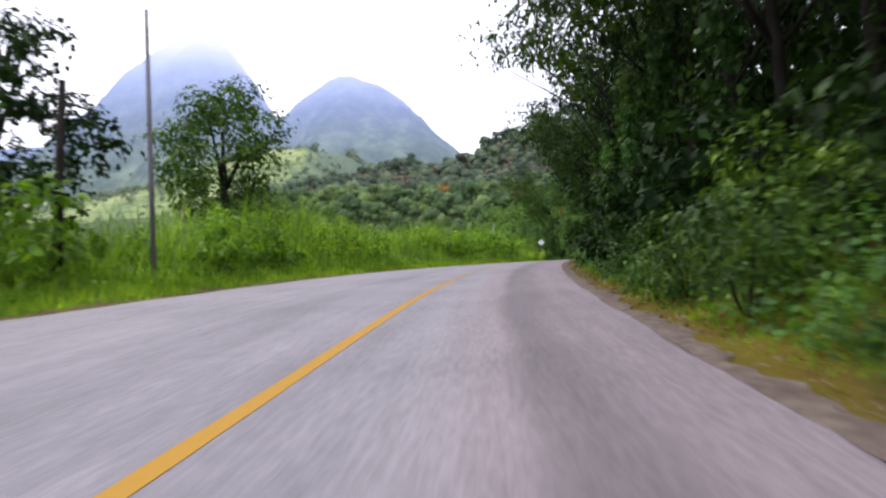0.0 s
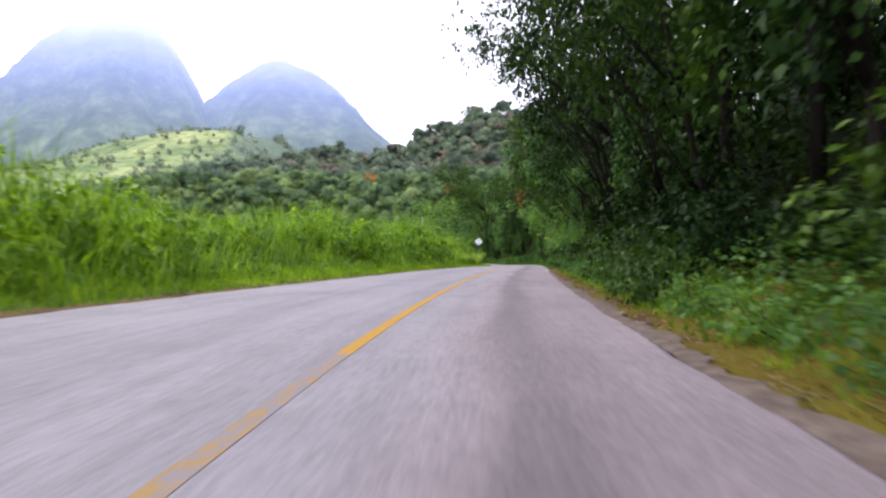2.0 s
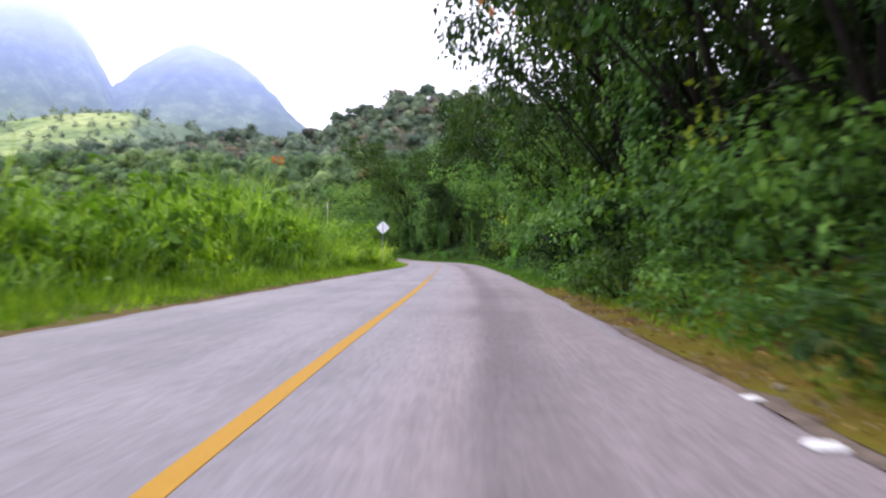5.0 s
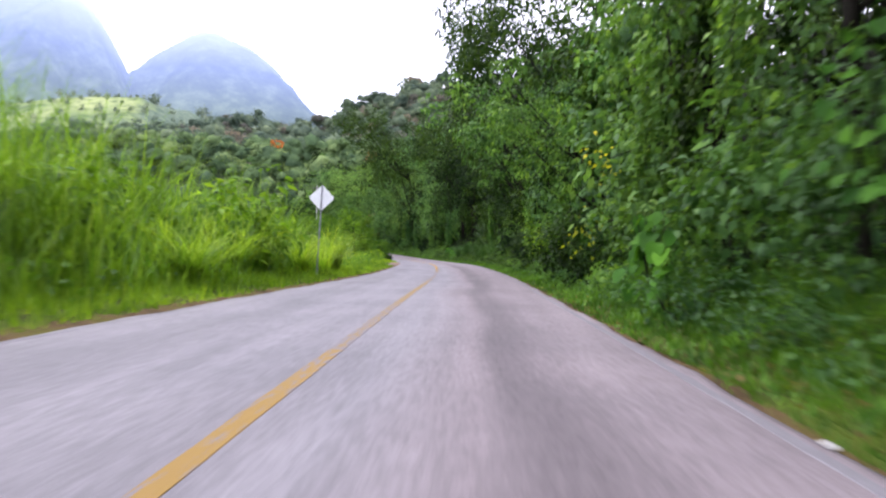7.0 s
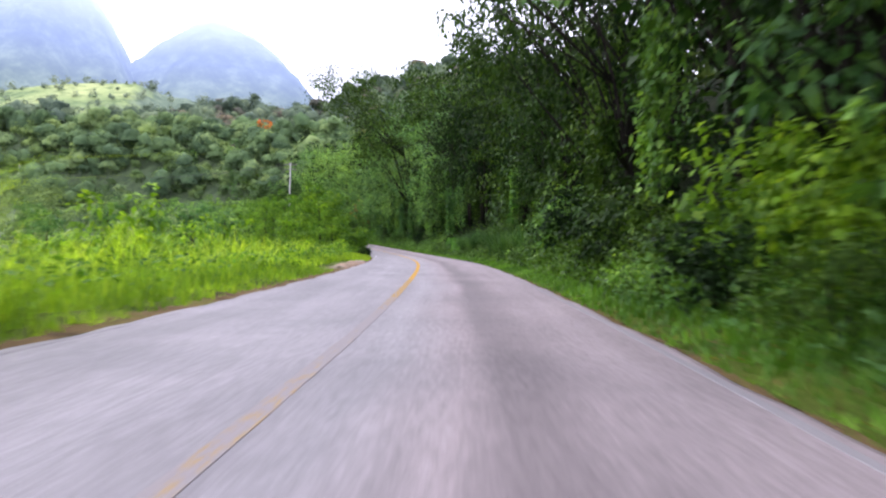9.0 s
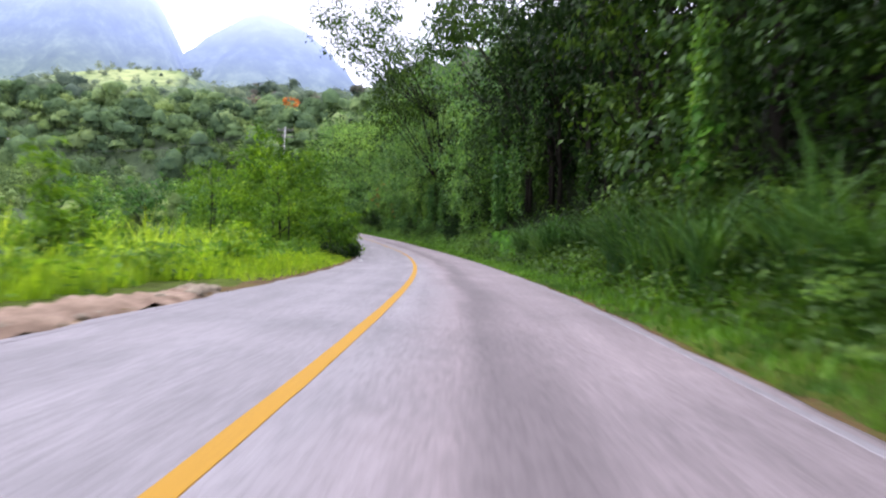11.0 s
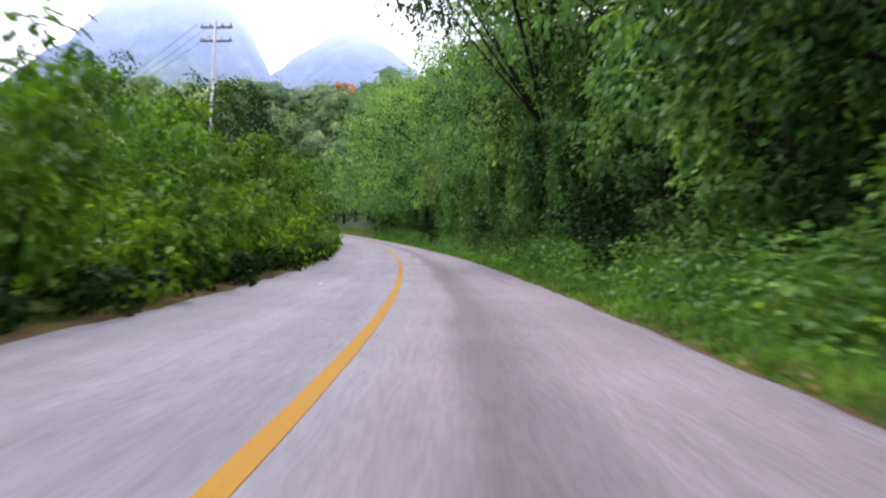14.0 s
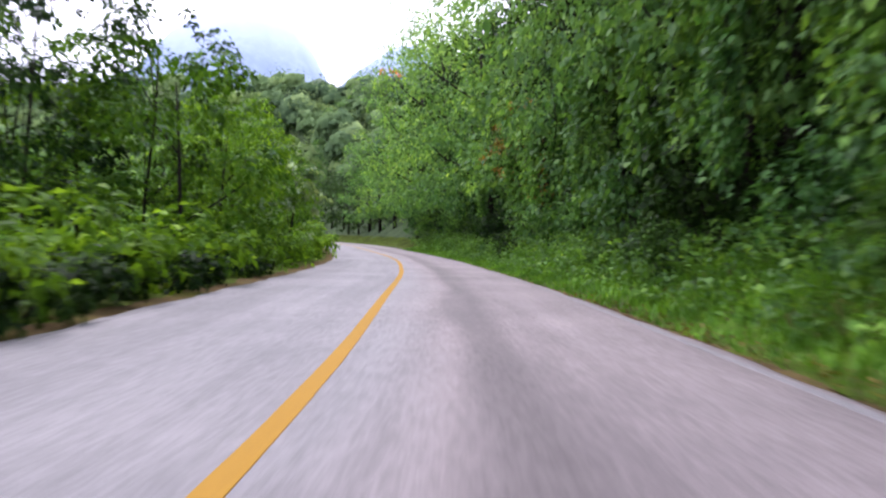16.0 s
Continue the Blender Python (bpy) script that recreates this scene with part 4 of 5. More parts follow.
s = -4.0
while s < 300:
    r = edge(W_R, s)
    gap = float(np.interp(s, (120, 150), (0.0, 0.7)))
    if s < 130 or R.random() < 0.4:
        planted(NEAR_SHRUBS[R.choice((0, 2, 2, 3))], s, r + gap + R.uniform(1.05, 1.5), R.uniform(0.6, 0.9), R.uniform(0, 360), 0.08)
    planted(NEAR_SHRUBS[R.choice((1, 4, 4, 0) if 102 < s < 136 else (3, 3, 3, 0) if s < 44 else (0, 3, 1, 3) if 136 < s < 206 else (0, 1, 1, 3))], s + 1.2, r + gap + R.uniform(2.0, 2.7), R.uniform(0.9, 1.3) * (0.62 if hollow(s) else 1.0), R.uniform(0, 360), 0.15)
    s += R.uniform(2.6, 3.4) * (1 if s < 236 else 1.7)
for b in NEAR_SHRUBS:
    drop(b)


def creeper(place, seed, tall, wide, leaves, leaf, material, label, turn):
    """Hanging strands of leaves, longest in the middle."""
    rng = np.random.default_rng(seed)
    t = thing("creeper", place, label, "creeper", "creepers on the bank trees", turn)
    pos, out = [], []
    for k in range(max(5, int(wide * 4))):
        x = rng.uniform(-wide / 2, wide / 2)
        top = tall * (1 - 0.25 * rng.random()) - abs(x) * 0.5
        low = tall * rng.uniform(0.0, 0.45)
        sway = rng.normal(0, 0.12, 4)
        pts = [Vector((x + sway[q], rng.normal(0, 0.12), top + (low - top) * q / 3)) for q in range(4)]
        if k % 2 == 0:
            part("stem", mesh_from("stem", *tube(pts, [0.016, 0.014, 0.012, 0.006], 4), BARK, True), t)
        n = leaves // max(5, int(wide * 4))
        u = rng.random(n)
        p = np.array([tuple(pts[0].lerp(pts[3], float(a))) for a in u])
        p[:, 0] += rng.normal(0, 0.13, n)
        p[:, 1] += rng.normal(0, 0.13, n)
        pos.append(p)
        o = np.tile((-0.2, -1.0, 0.1), (n, 1)) + rng.normal(0, 0.5, (n, 3))
        out.append(unit(o))
    pos, out = np.concatenate(pos), np.concatenate(out)
    part("foliage", quads_mesh("foliage", leaf_faces(rng, pos, out, np.full(len(pos), leaf), 0.75, 0.9, 0.3), material), t)
    return t


CREEPERS = [
    creeper((0, 0, 0), 71, 4.5, 1.6, 420, 0.2, LEAF_SHADE, "curtain of green creeper hanging from the trees", 0),
    creeper((0, 0, 0), 72, 6.0, 1.0, 380, 0.18, LEAF_VINE, "long hanging strand of green creeper", 0),
    creeper((0, 0, 0), 73, 3.2, 2.2, 480, 0.18, LEAF_SHADE, "broad-leaved creeper draped over the bank", 0),
]
s = 6.0
while s < 300:
    r = edge(W_R, s)
    gap = float(np.interp(s, (120, 150), (2.0, 3.2)))
    planted(CREEPERS[R.choice((2, 2, 0) if s < 80 or 136 < s < 205 else (0, 0, 1, 2))], s, r + gap + R.uniform(-0.3, 2.2), R.uniform(0.8, 1.35), heading(s) - 90 + R.uniform(-25, 25), -R.uniform(0.2, 4.2))
    s += R.uniform(2.2, 5.0) * (1.6 if hollow(s) else 1.0)
s = 196.0
while s < 286:
    planted(CREEPERS[R.choice((0, 1, 1))], s, edge(W_R, s) + R.uniform(2.9, 4.4), R.uniform(1.0, 1.5), heading(s) - 90 + R.uniform(-30, 30), -R.uniform(0.3, 3.6))
    s += R.uniform(1.6, 3.4)
VINE_COLUMN = creeper((0, 0, 0), 74, 7.6, 1.3, 900, 0.2, LEAF_VINE, "tall column of light green creeper climbing a tree", 0)
for s_, d_, k_ in ((194.0, 1.7, 1.05), (196.0, 2.4, 0.9), (243.0, 2.4, 1.15), (212.0, 2.2, 0.9), (104.0, 1.6, 0.8), (133.0, 2.0, 0.9), (164.0, 2.6, 0.85), (21.5, 2.0, 0.7), (25.0, 1.7, 0.6), (49.0, 2.2, 0.85), (280.0, 2.4, 1.0), (78.0, 2.0, 0.8), (97.0, 2.6, 0.6)):
    planted(VINE_COLUMN, s_, edge(W_R, s_) + d_, k_, heading(s_) - 90 + R.uniform(-20, 20), 0.1)
for s_, d_, k_ in ((228.0, 2.6, 0.9), (233.0, 2.2, 1.0), (238.5, 2.8, 1.1), (241.0, 2.0, 0.85), (247.0, 2.5, 1.2), (251.5, 2.2, 0.95), (255.0, 2.9, 1.15), (260.5, 2.3, 1.05), (266.0, 2.6, 1.1), (273.0, 2.4, 1.0)):
    planted(VINE_COLUMN, s_, edge(W_R, s_) + d_, k_, heading(s_) - 90 + 18 * math.sin(s_ * 3.1), 0.1)
for b in (*CREEPERS, VINE_COLUMN):
    drop(b)


def undergrowth(name, seed, n, s_range, off_range, side, leaf, tall, material, label):
    """Low creeping leaves that cover the soil."""
    rng = np.random.default_rng(seed)
    base, ss, off = side_points(rng, n, s_range, off_range, side)
    base[:, 2] += rng.random(n) * tall * sstep(off_range[0] - 0.3, off_range[0] + 0.8, off)
    out = unit(np.stack([rng.normal(0, 1, n), rng.normal(0, 1, n), np.full(n, 0.7)], 1))
    return tagged(new(name, quads_mesh(name, leaf_faces(rng, base, out, np.full(n, leaf), 0.7, 0.2, 0.6), material)), label, "undergrowth", kind="stuff")


# ---- far woods ----
def dome(fine):
    """Corners and triangles of a rounded lump without its underside, radius 1."""
    bm = bmesh.new()
    bmesh.ops.create_icosphere(bm, subdivisions=fine, radius=1)
    bmesh.ops.delete(bm, geom=[v for v in bm.verts if v.co.z < -0.75], context="VERTS")
    bm.verts.index_update()
    v, f = np.array([tuple(p.co) for p in bm.verts]), np.array([[p.index for p in q.verts] for q in bm.faces])
    bm.free()
    return v, f


def woods(name, seed, count, where, sizes, material, label, leaves=120, leaf=0.8, lumps=6, fine=2):
    """Trees by the hundred: each a domed crown of uneven leafy lumps, fringed with leaf sprays."""
    rng = np.random.default_rng(seed)
    quads, tones, verts, tris, lump_tones, base = [], [], [], [], [], 0
    dv, df = dome(fine)
    for x, y in where(rng, count):
        r = sizes[0] + (sizes[1] - sizes[0]) * rng.random()**1.8
        slim = rng.uniform(0.75, 1.3)
        mid = np.array((x, y, hgt(x, y) + r * (0.1 + 0.6 * slim)))
        k = (lumps or 6) + int(rng.integers(0, 3))
        d = unit(rng.normal(0, 1, (k, 3)))
        d[:, 2] = (d[:, 2] * 0.9 + 0.1) * slim
        c = mid + d * r * rng.uniform(0.2, 0.55, (k, 1))
        lr = r * rng.uniform(0.42, 0.66, k)
        lobes = np.column_stack([c, lr, lr, lr * rng.uniform(0.6, 0.9, k)])
        tone = rng.random()
        if lumps:
            for lx, ly, lz, a, _, h in lobes:
                w = 1 + 0.22 * np.sin(dv[:, 0] * 4 + lx) * np.sin(dv[:, 1] * 5 + ly) + rng.normal(0, 0.15, len(dv))
                verts.append(np.array((lx, ly, lz)) + dv * w[:, None] * np.array((a, a, h)) * 0.7)
                tris.append(df + base)
                base += len(dv)
                lump_tones.append(np.full(len(df), np.clip(tone + rng.normal(0, 0.1), 0, 1)))
        n = int(leaves * (r / sizes[1])**1.5) + 8
        pos, out = lobe_points(rng, lobes, n)
        quads.append(leaf_faces(rng, pos, unit(out + 0.6 * unit(pos - mid)), np.full(n, leaf), 0.85, 0.3, 0.25, 0.12))
        tones.append(np.full(n, tone))
    q = np.concatenate(quads)
    lumpy = np.concatenate([np.zeros((0, 3)), *verts])
    flat = np.arange(len(q) * 4).reshape(-1, 4) + len(lumpy)
    faces = [tuple(t) for t in np.concatenate([np.zeros((0, 3), int), *tris]).tolist()] + [tuple(t) for t in flat.tolist()]
    me = mesh_from(name, np.concatenate([lumpy, q.reshape(-1, 3)]).tolist(), faces, material, True)
    me.attributes.new("tone", "FLOAT", "FACE").data.foreach_set("value", np.concatenate([*lump_tones, *tones]).astype(np.float32))
    return tagged(new(name, me), label, "forest", kind="stuff")


def hillside(rng, n, y0=330, y1=445):
    k = 0
    while k < n:
        y = rng.uniform(y0, y1)
        x = rng.uniform(20 - 0.42 * (y - 40), 30 + 0.26 * y)
        i, lat = along([x], [y])
        if -14 < lat[0] < 14:
            continue
        k += 1
        yield x, y


def foot_slope(rng, n):
    return hillside(rng, n, 282, 335)


def upper_slope(rng, n):
    return hillside(rng, n, 440, 662)


def hilltop(rng, n):
    """Behind the first rows of trees on the bank."""
    for _ in range(n):
        p = at(rng.uniform(50, 330), rng.uniform(15, 48))
        yield p.x, p.y


def valley(rng, n):
    k = 0
    while k < n:
        x, y = rng.uniform(-130, 8), rng.uniform(200, 330)
        i, lat = along([x], [y])
        if lat[0] > -24 or (y < 230 and x > -40):
            continue
        k += 1
        yield x, y


def pasture(rng, n):
    k = 0
    while k < n:
        x, y = rng.uniform(-520, -80), rng.uniform(670, 1050)
        if rng.random() < 0.55 and math.sin(x / 60 + math.sin(y / 90)) > 0.1:
            continue
        k += 1
        yield x, y


def foothill(rng, n):
    k = 0
    while k < n:
        x, y = rng.uniform(-900, 180), 680 + 1200 * rng.random()**1.2
        if y < 1050 and x < -110 - 0.14 * (y - 500):
            continue
        k += 1
        yield x, y


woods("lower_hillside_forest", 26, 130, foot_slope, (3.2, 6.0), LOW_LEAF, "dense green forest at the foot of the slope", 600, 0.52, 0)
woods("hillside_forest", 31, 520, hillside, (4.5, 8.5), FAR_LEAF, "dense green forest on the slope beyond the bend", 420, 0.76, 4, 1)
woods("young_hillside_forest", 24, 760, hillside, (2.6, 4.6), LOW_LEAF, "young green trees filling the hillside forest", 120, 0.66, 3, 1)
woods("light_hillside_trees", 27, 130, hillside, (3.5, 6.5), FAR_BRIGHT, "lighter green trees in the hillside forest", 340, 0.66, 4, 1)
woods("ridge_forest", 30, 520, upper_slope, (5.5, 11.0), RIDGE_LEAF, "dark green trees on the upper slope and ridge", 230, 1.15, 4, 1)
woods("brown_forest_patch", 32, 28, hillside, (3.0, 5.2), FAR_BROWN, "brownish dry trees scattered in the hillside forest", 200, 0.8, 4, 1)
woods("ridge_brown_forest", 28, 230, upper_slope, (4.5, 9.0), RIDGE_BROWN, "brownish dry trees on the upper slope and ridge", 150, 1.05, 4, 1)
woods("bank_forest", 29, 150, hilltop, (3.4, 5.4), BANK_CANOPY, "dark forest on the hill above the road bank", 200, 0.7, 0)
woods("valley_woods", 33, 110, valley, (2.0, 4.6), FAR_BRIGHT, "broad light green trees on the valley floor", 220, 0.5)
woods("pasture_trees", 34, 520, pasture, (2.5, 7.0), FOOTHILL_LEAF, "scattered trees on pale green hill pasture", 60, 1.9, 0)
woods("foothill_forest", 35, 620, foothill, (7, 13), FOOTHILL_LEAF, "forest on the foothills under the mountains, haze in its colour", 60, 3.2, 0)
undergrowth("undergrowth", 35, 19000, (130, 206), (0.9, 3.4), 1, 0.15, 0.85, LEAF_MID, "leafy knee-high plants covering the foot of the bank")
undergrowth("undergrowth", 34, 21000, (204, 290), (0.9, 3.4), 1, 0.15, 0.85, LEAF_VINE, "lush light green plants covering the foot of the bank")
undergrowth("undergrowth", 36, 34000, (-5, 132), (0.8, 3.4), 1, 0.115, 0.8, LEAF_VINE, "low creeping plants covering the foot of the bank")
# LEAF_DARK here puts the shade under the trees into the leaf colour.
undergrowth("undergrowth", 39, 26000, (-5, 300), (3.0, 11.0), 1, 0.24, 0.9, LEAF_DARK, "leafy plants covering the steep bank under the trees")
undergrowth("fallen_leaves", 37, 9000, (-5, 130), (0.1, 1.1), 1, 0.07, 0.02, LEAF_DRY, "dry brown leaves scattered on the soil verge")
undergrowth("fallen_leaves", 40, 2500, (195, 245), (0.06, 0.6), 1, 0.09, 0.03, LEAF_DRY, "dry yellow grass and leaves along the asphalt edge")
undergrowth("undergrowth", 38, 16000, (-5, 215), (1.5, 7.0), -1, 0.17, 0.9, LEAF_BRIGHT, "leafy weeds growing through the roadside grass")


# ---- left side: reeds, grass, shrubs ----
def blades(rng, base, tall, width, bend, seg=3):
    """Arching blades as separate strips; base (n, 3)."""
    n = len(base)
    ang = rng.uniform(0, 2 * math.pi, n)
    d = np.stack([np.cos(ang), np.sin(ang), np.zeros(n)], 1)
    sd = np.stack([-d[:, 1], d[:, 0], np.zeros(n)], 1)
    h, b = tall * rng.uniform(0.6, 1.2, n), bend * rng.uniform(0.3, 1.3, n)
    rows = []
    for k in range(seg + 1):
        f = k / seg
        c = base + np.array((0, 0, 1.0)) * (h * (f - 0.35 * b * f**3))[:, None] + d * (h * b * f**2)[:, None]
        w = (width * (1 - 0.9 * f) * (0.6 + 1.2 * f * (1 - f)))[:, None] if np.ndim(width) else width * (1 - 0.92 * f**1.5)
        rows.append((c - sd * w / 2, c + sd * w / 2))
    q = [np.stack([rows[k][0], rows[k][1], rows[k + 1][1], rows[k + 1][0]], 1) for k in range(seg)]
    return q


def strip_mesh(name, q, material):
    """Joins the segments of each blade so that a blade is one island."""
    seg, n = len(q), len(q[0])
    v = np.empty((n, seg + 1, 2, 3))
    for k in range(seg):
        v[:, k, 0], v[:, k, 1] = q[k][:, 0], q[k][:, 1]
    v[:, seg, 0], v[:, seg, 1] = q[-1][:, 3], q[-1][:, 2]
    idx = (np.arange(n) * (seg + 1) * 2)[:, None]
    f = np.concatenate([idx + np.array([k * 2, k * 2 + 1, k * 2 + 3, k * 2 + 2]) for k in range(seg)])
    me = bpy.data.meshes.new(name)
    me.vertices.add(n * (seg + 1) * 2)
    me.vertices.foreach_set("co", v.astype(np.float32).ravel())
    me.loops.add(f.size)
    me.loops.foreach_set("vertex_index", f.astype(np.int32).ravel())
    me.polygons.add(len(f))
    me.polygons.foreach_set("loop_start", np.arange(0, f.size, 4, dtype=np.int32))
    me.materials.append(material)
    me.update(calc_edges=True)
    return me


def grass_strip(name, seed, n, s_range, off_range, side, tall, width, bend, material, label, seg=2):
    rng = np.random.default_rng(seed)
    base, ss, off = side_points(rng, n, s_range, off_range, side)
    t = tall(ss, off)
    return tagged(new(name, strip_mesh(name, blades(rng, base - np.array((0, 0, 0.03)), t, width, bend, seg), material)), label, "grass", kind="stuff")


grass_strip("verge_grass", 39, 4000, (147, 165), (1.5, 4.5), -1, lambda s, o: 0.16 + 0.2 * np.minimum(o, 4), 0.055, 0.5, GRASS, "bright green uncut grass behind the sandy roadside", 1)
grass_strip("verge_grass", 38, 7500, (165, 192), (0.16, 4.5), -1, lambda s, o: 0.16 + 0.2 * np.minimum(o, 4), 0.055, 0.5, GRASS, "bright green uncut grass along the roadside", 1)
grass_strip("verge_grass", 41, 41000, (-5, 147), (0.16, 4.5), -1, lambda s, o: 0.16 + 0.2 * np.minimum(o, 4), 0.055, 0.5, GRASS, "bright green uncut grass along the roadside", 1)
grass_strip("verge_grass", 42, 18000, (-5, 90), (0.55, 2.2), 1, lambda s, o: 0.05 + 0.14 * o, 0.035, 0.6, GRASS, "short green grass at the foot of the bank", 1)
grass_strip("verge_grass", 43, 66000, (82, 290), (0.03, 2.6), 1, lambda s, o: 0.13 + 0.16 * o, 0.055, 0.6, LUSH, "thick green grass at the foot of the bank", 1)
grass_strip("reeds", 44, 24000, (-5, 127), (1.8, 11.0), -1, lambda s, o: (0.8 + 4.0 * sstep(1.6, 6.0, o)) * (0.85 + 0.16 * np.sin(s / 5.0) + 0.12 * np.sin(s / 1.9 + o)) * (1 + 0.25 * sstep(84, 96, s)), 0.095, 0.5, REED, "tall bright green cane grass beside the road", 3)
grass_strip("reeds", 45, 14000, (118, 215), (2.4, 14.0), -1, lambda s, o: (0.5 + 1.0 * sstep(2, 6, o)) * (1 + 0.4 * np.sin(s / 3.0 + o) + 0.25 * np.sin(s / 1.1)), 0.06, 0.6, REED, "waist-high green grass and weeds beside the road", 2)

def grass_clump(p, seed, tall, n, material, label):
    """A tussock of long arching blades from one root."""
    rng = np.random.default_rng(seed)
    t = thing("grass_clump", p, label, "grass", "arching grass clumps")
    for k in range(3):
        a = k * 2.1 + rng.uniform(0, 0.5)
        base = np.stack([rng.normal(0.16 * math.cos(a), 0.09, n // 3), rng.normal(0.16 * math.sin(a), 0.09, n // 3), np.full(n // 3, -0.05)], 1)
        part("tuft", strip_mesh("tuft", blades(rng, base, np.full(n // 3, tall * rng.uniform(0.8, 1.1)), 0.06, 0.95, 4), material), t)


for k in range(24):
    s_ = 157 + k * 1.25 + R.uniform(-0.5, 0.5)
    m_ = put(None, s_, edge(W_R, s_) + R.uniform(1.7, 3.0))
    grass_clump(m_.translation, 200 + k, R.uniform(1.7, 2.4), 120, SEDGE, "tussock of long arching green grass at the foot of the bank")
for k in range(15):
    s_ = 107 + k * 1.4 + R.uniform(-0.6, 0.6)
    m_ = put(None, s_, edge(W_L, s_) - R.uniform(1.5, 3.6))
    grass_clump(m_.translation, 230 + k, R.uniform(1.9, 2.7), 110, REED, "tussock of long arching bright grass beside the road")

# leafy bushes among the cane
GC = "bushes among the cane grass"
WEEDS = [
    make_shrub((0, 0, 0), 46, 2.6, 1.6, 500, 0.25, LEAF_BRIGHT, "bright green weedy bush growing among cane grass", GC, category="bush"),
    make_shrub((0, 0, 0), 47, 3.4, 1.7, 540, 0.27, LEAF_BRIGHT, "tall leafy bush wrapped in creepers", GC, droop=0.7, category="bush"),
    make_shrub((0, 0, 0), 48, 1.5, 1.2, 600, 0.15, LEAF_BRIGHT, "low green bush at the roadside", GC, category="bush"),
]
s = 0.0
while s < 120:
    l = edge(W_L, s)
    planted(WEEDS[R.choice((0, 1))], s, l - R.uniform(4.5, 8.0), R.uniform(0.9, 1.4), R.uniform(0, 360), 0.1)
    s += R.uniform(4.0, 7.0)
s = 4.0
while s < 121:
    l = edge(W_L, s)
    planted(WEEDS[R.choice((0, 1, 1))], s, l - R.uniform(3.0, 6.5), R.uniform(1.0, 1.45), R.uniform(0, 360), 0.1)
    s += R.uniform(1.8, 3.0) * (1 if s > 58 else 1.5)
s = 120.0
while s < 200:
    l = edge(W_L, s)
    planted(WEEDS[R.choice((0, 2, 2))], s, l - R.uniform(4.5, 12), R.uniform(0.6, 1.0), R.uniform(0, 360), 0.1)
    s += R.uniform(4.0, 7.0)
s = 152.0
while s < 192:
    planted(WEEDS[R.choice((0, 2))], s, edge(W_L, s) - R.uniform(2.0, 4.6), R.uniform(0.45, 0.8), R.uniform(0, 360), 0.06)
    s += R.uniform(1.2, 2.4)
for k in range(34):
    s_, l_ = R.uniform(148, 235), -R.uniform(12, 40)
    planted(WEEDS[R.choice((0, 0, 1))], s_, l_, R.uniform(0.9, 1.5), R.uniform(0, 360), 0.1)
for b in WEEDS:
    drop(b)
VALLEY = make_tree((0, 0, 0), 49, 6.5, 3.0, 0.8, 1900, 0.3, LEAF_VINE, "small round-crowned tree in the valley grass", (0, 0), 14, 0.4, "small trees in the valley", 4, 0.12)
for x_, y_, k_ in ((3.0, 230.0, 1.1), (-1.0, 226.0, 0.9), (-12.0, 214.0, 0.9), (-20.0, 232.0, 1.1), (6.0, 244.0, 1.0), (-6.0, 243.0, 1.15), (-30.0, 222.0, 1.0), (9.0, 258.0, 1.1), (-16.0, 256.0, 1.2)):
    copy_thing(VALLEY, Matrix.LocRotScale(Vector((x_, y_, hgt(x_, y_) - 0.1)), Euler((0, 0, x_ * 2.3)), Vector((k_, k_, k_))))
drop(VALLEY)
PLUME = make_shrub((0, 0, 0), 50, 3.9, 0.9, 900, 0.24, LEAF_BRIGHT, "tall feathery light green bush in the roadside grass", "", 0.3, 0.2, category="bush")
copy_thing(PLUME, pose(19.4, 164.5, hgt(19.4, 164.5) - 0.1))
copy_thing(PLUME, pose(17.2, 172.0, hgt(17.2, 172) - 0.1, 0, 0, 120))
drop(PLUME)

# low hedge and young trees on the inside of the bend
GH = "bushes on the inside of the bend"
BUSHES = [
    make_shrub((0, 0, 0), 51, 2.4, 1.8, 800, 0.21, LEAF_HEDGE, "dense bright green bush at the road edge", GH, category="hedge bush"),
    make_shrub((0, 0, 0), 52, 3.6, 2.2, 950, 0.23, LEAF_HEDGE, "dense green bush hanging over the road edge", GH, droop=0.7, category="hedge bush"),
    make_tree((0, 0, 0), 53, 7.2, 2.8, 0.4, 3200, 0.21, LEAF_HEDGE, "young feathery green tree beside the road", (0.4, 0), 12, 0.5, GH, 3, 0.07),
    make_tree((0, 0, 0), 54, 8.5, 3.0, 1.6, 2800, 0.22, LEAF_HEDGE, "leafy green tree behind the roadside bushes", (0.3, 0.2), 13, 0.6, GH, 4, 0.07),
    make_shrub((0, 0, 0), 55, 1.5, 1.5, 560, 0.2, LEAF_HEDGE, "low dense green bush along the road edge", GH, category="hedge bush"),
    # Bush added so that its dark leaves stand in for shade under the hedge.
    make_shrub((0, 0, 0), 56, 1.1, 1.3, 420, 0.2, LEAF_DARK, "low added bush, dark as the shade at the hedge foot", GH, category="hedge bush"),
]
s = 188.0
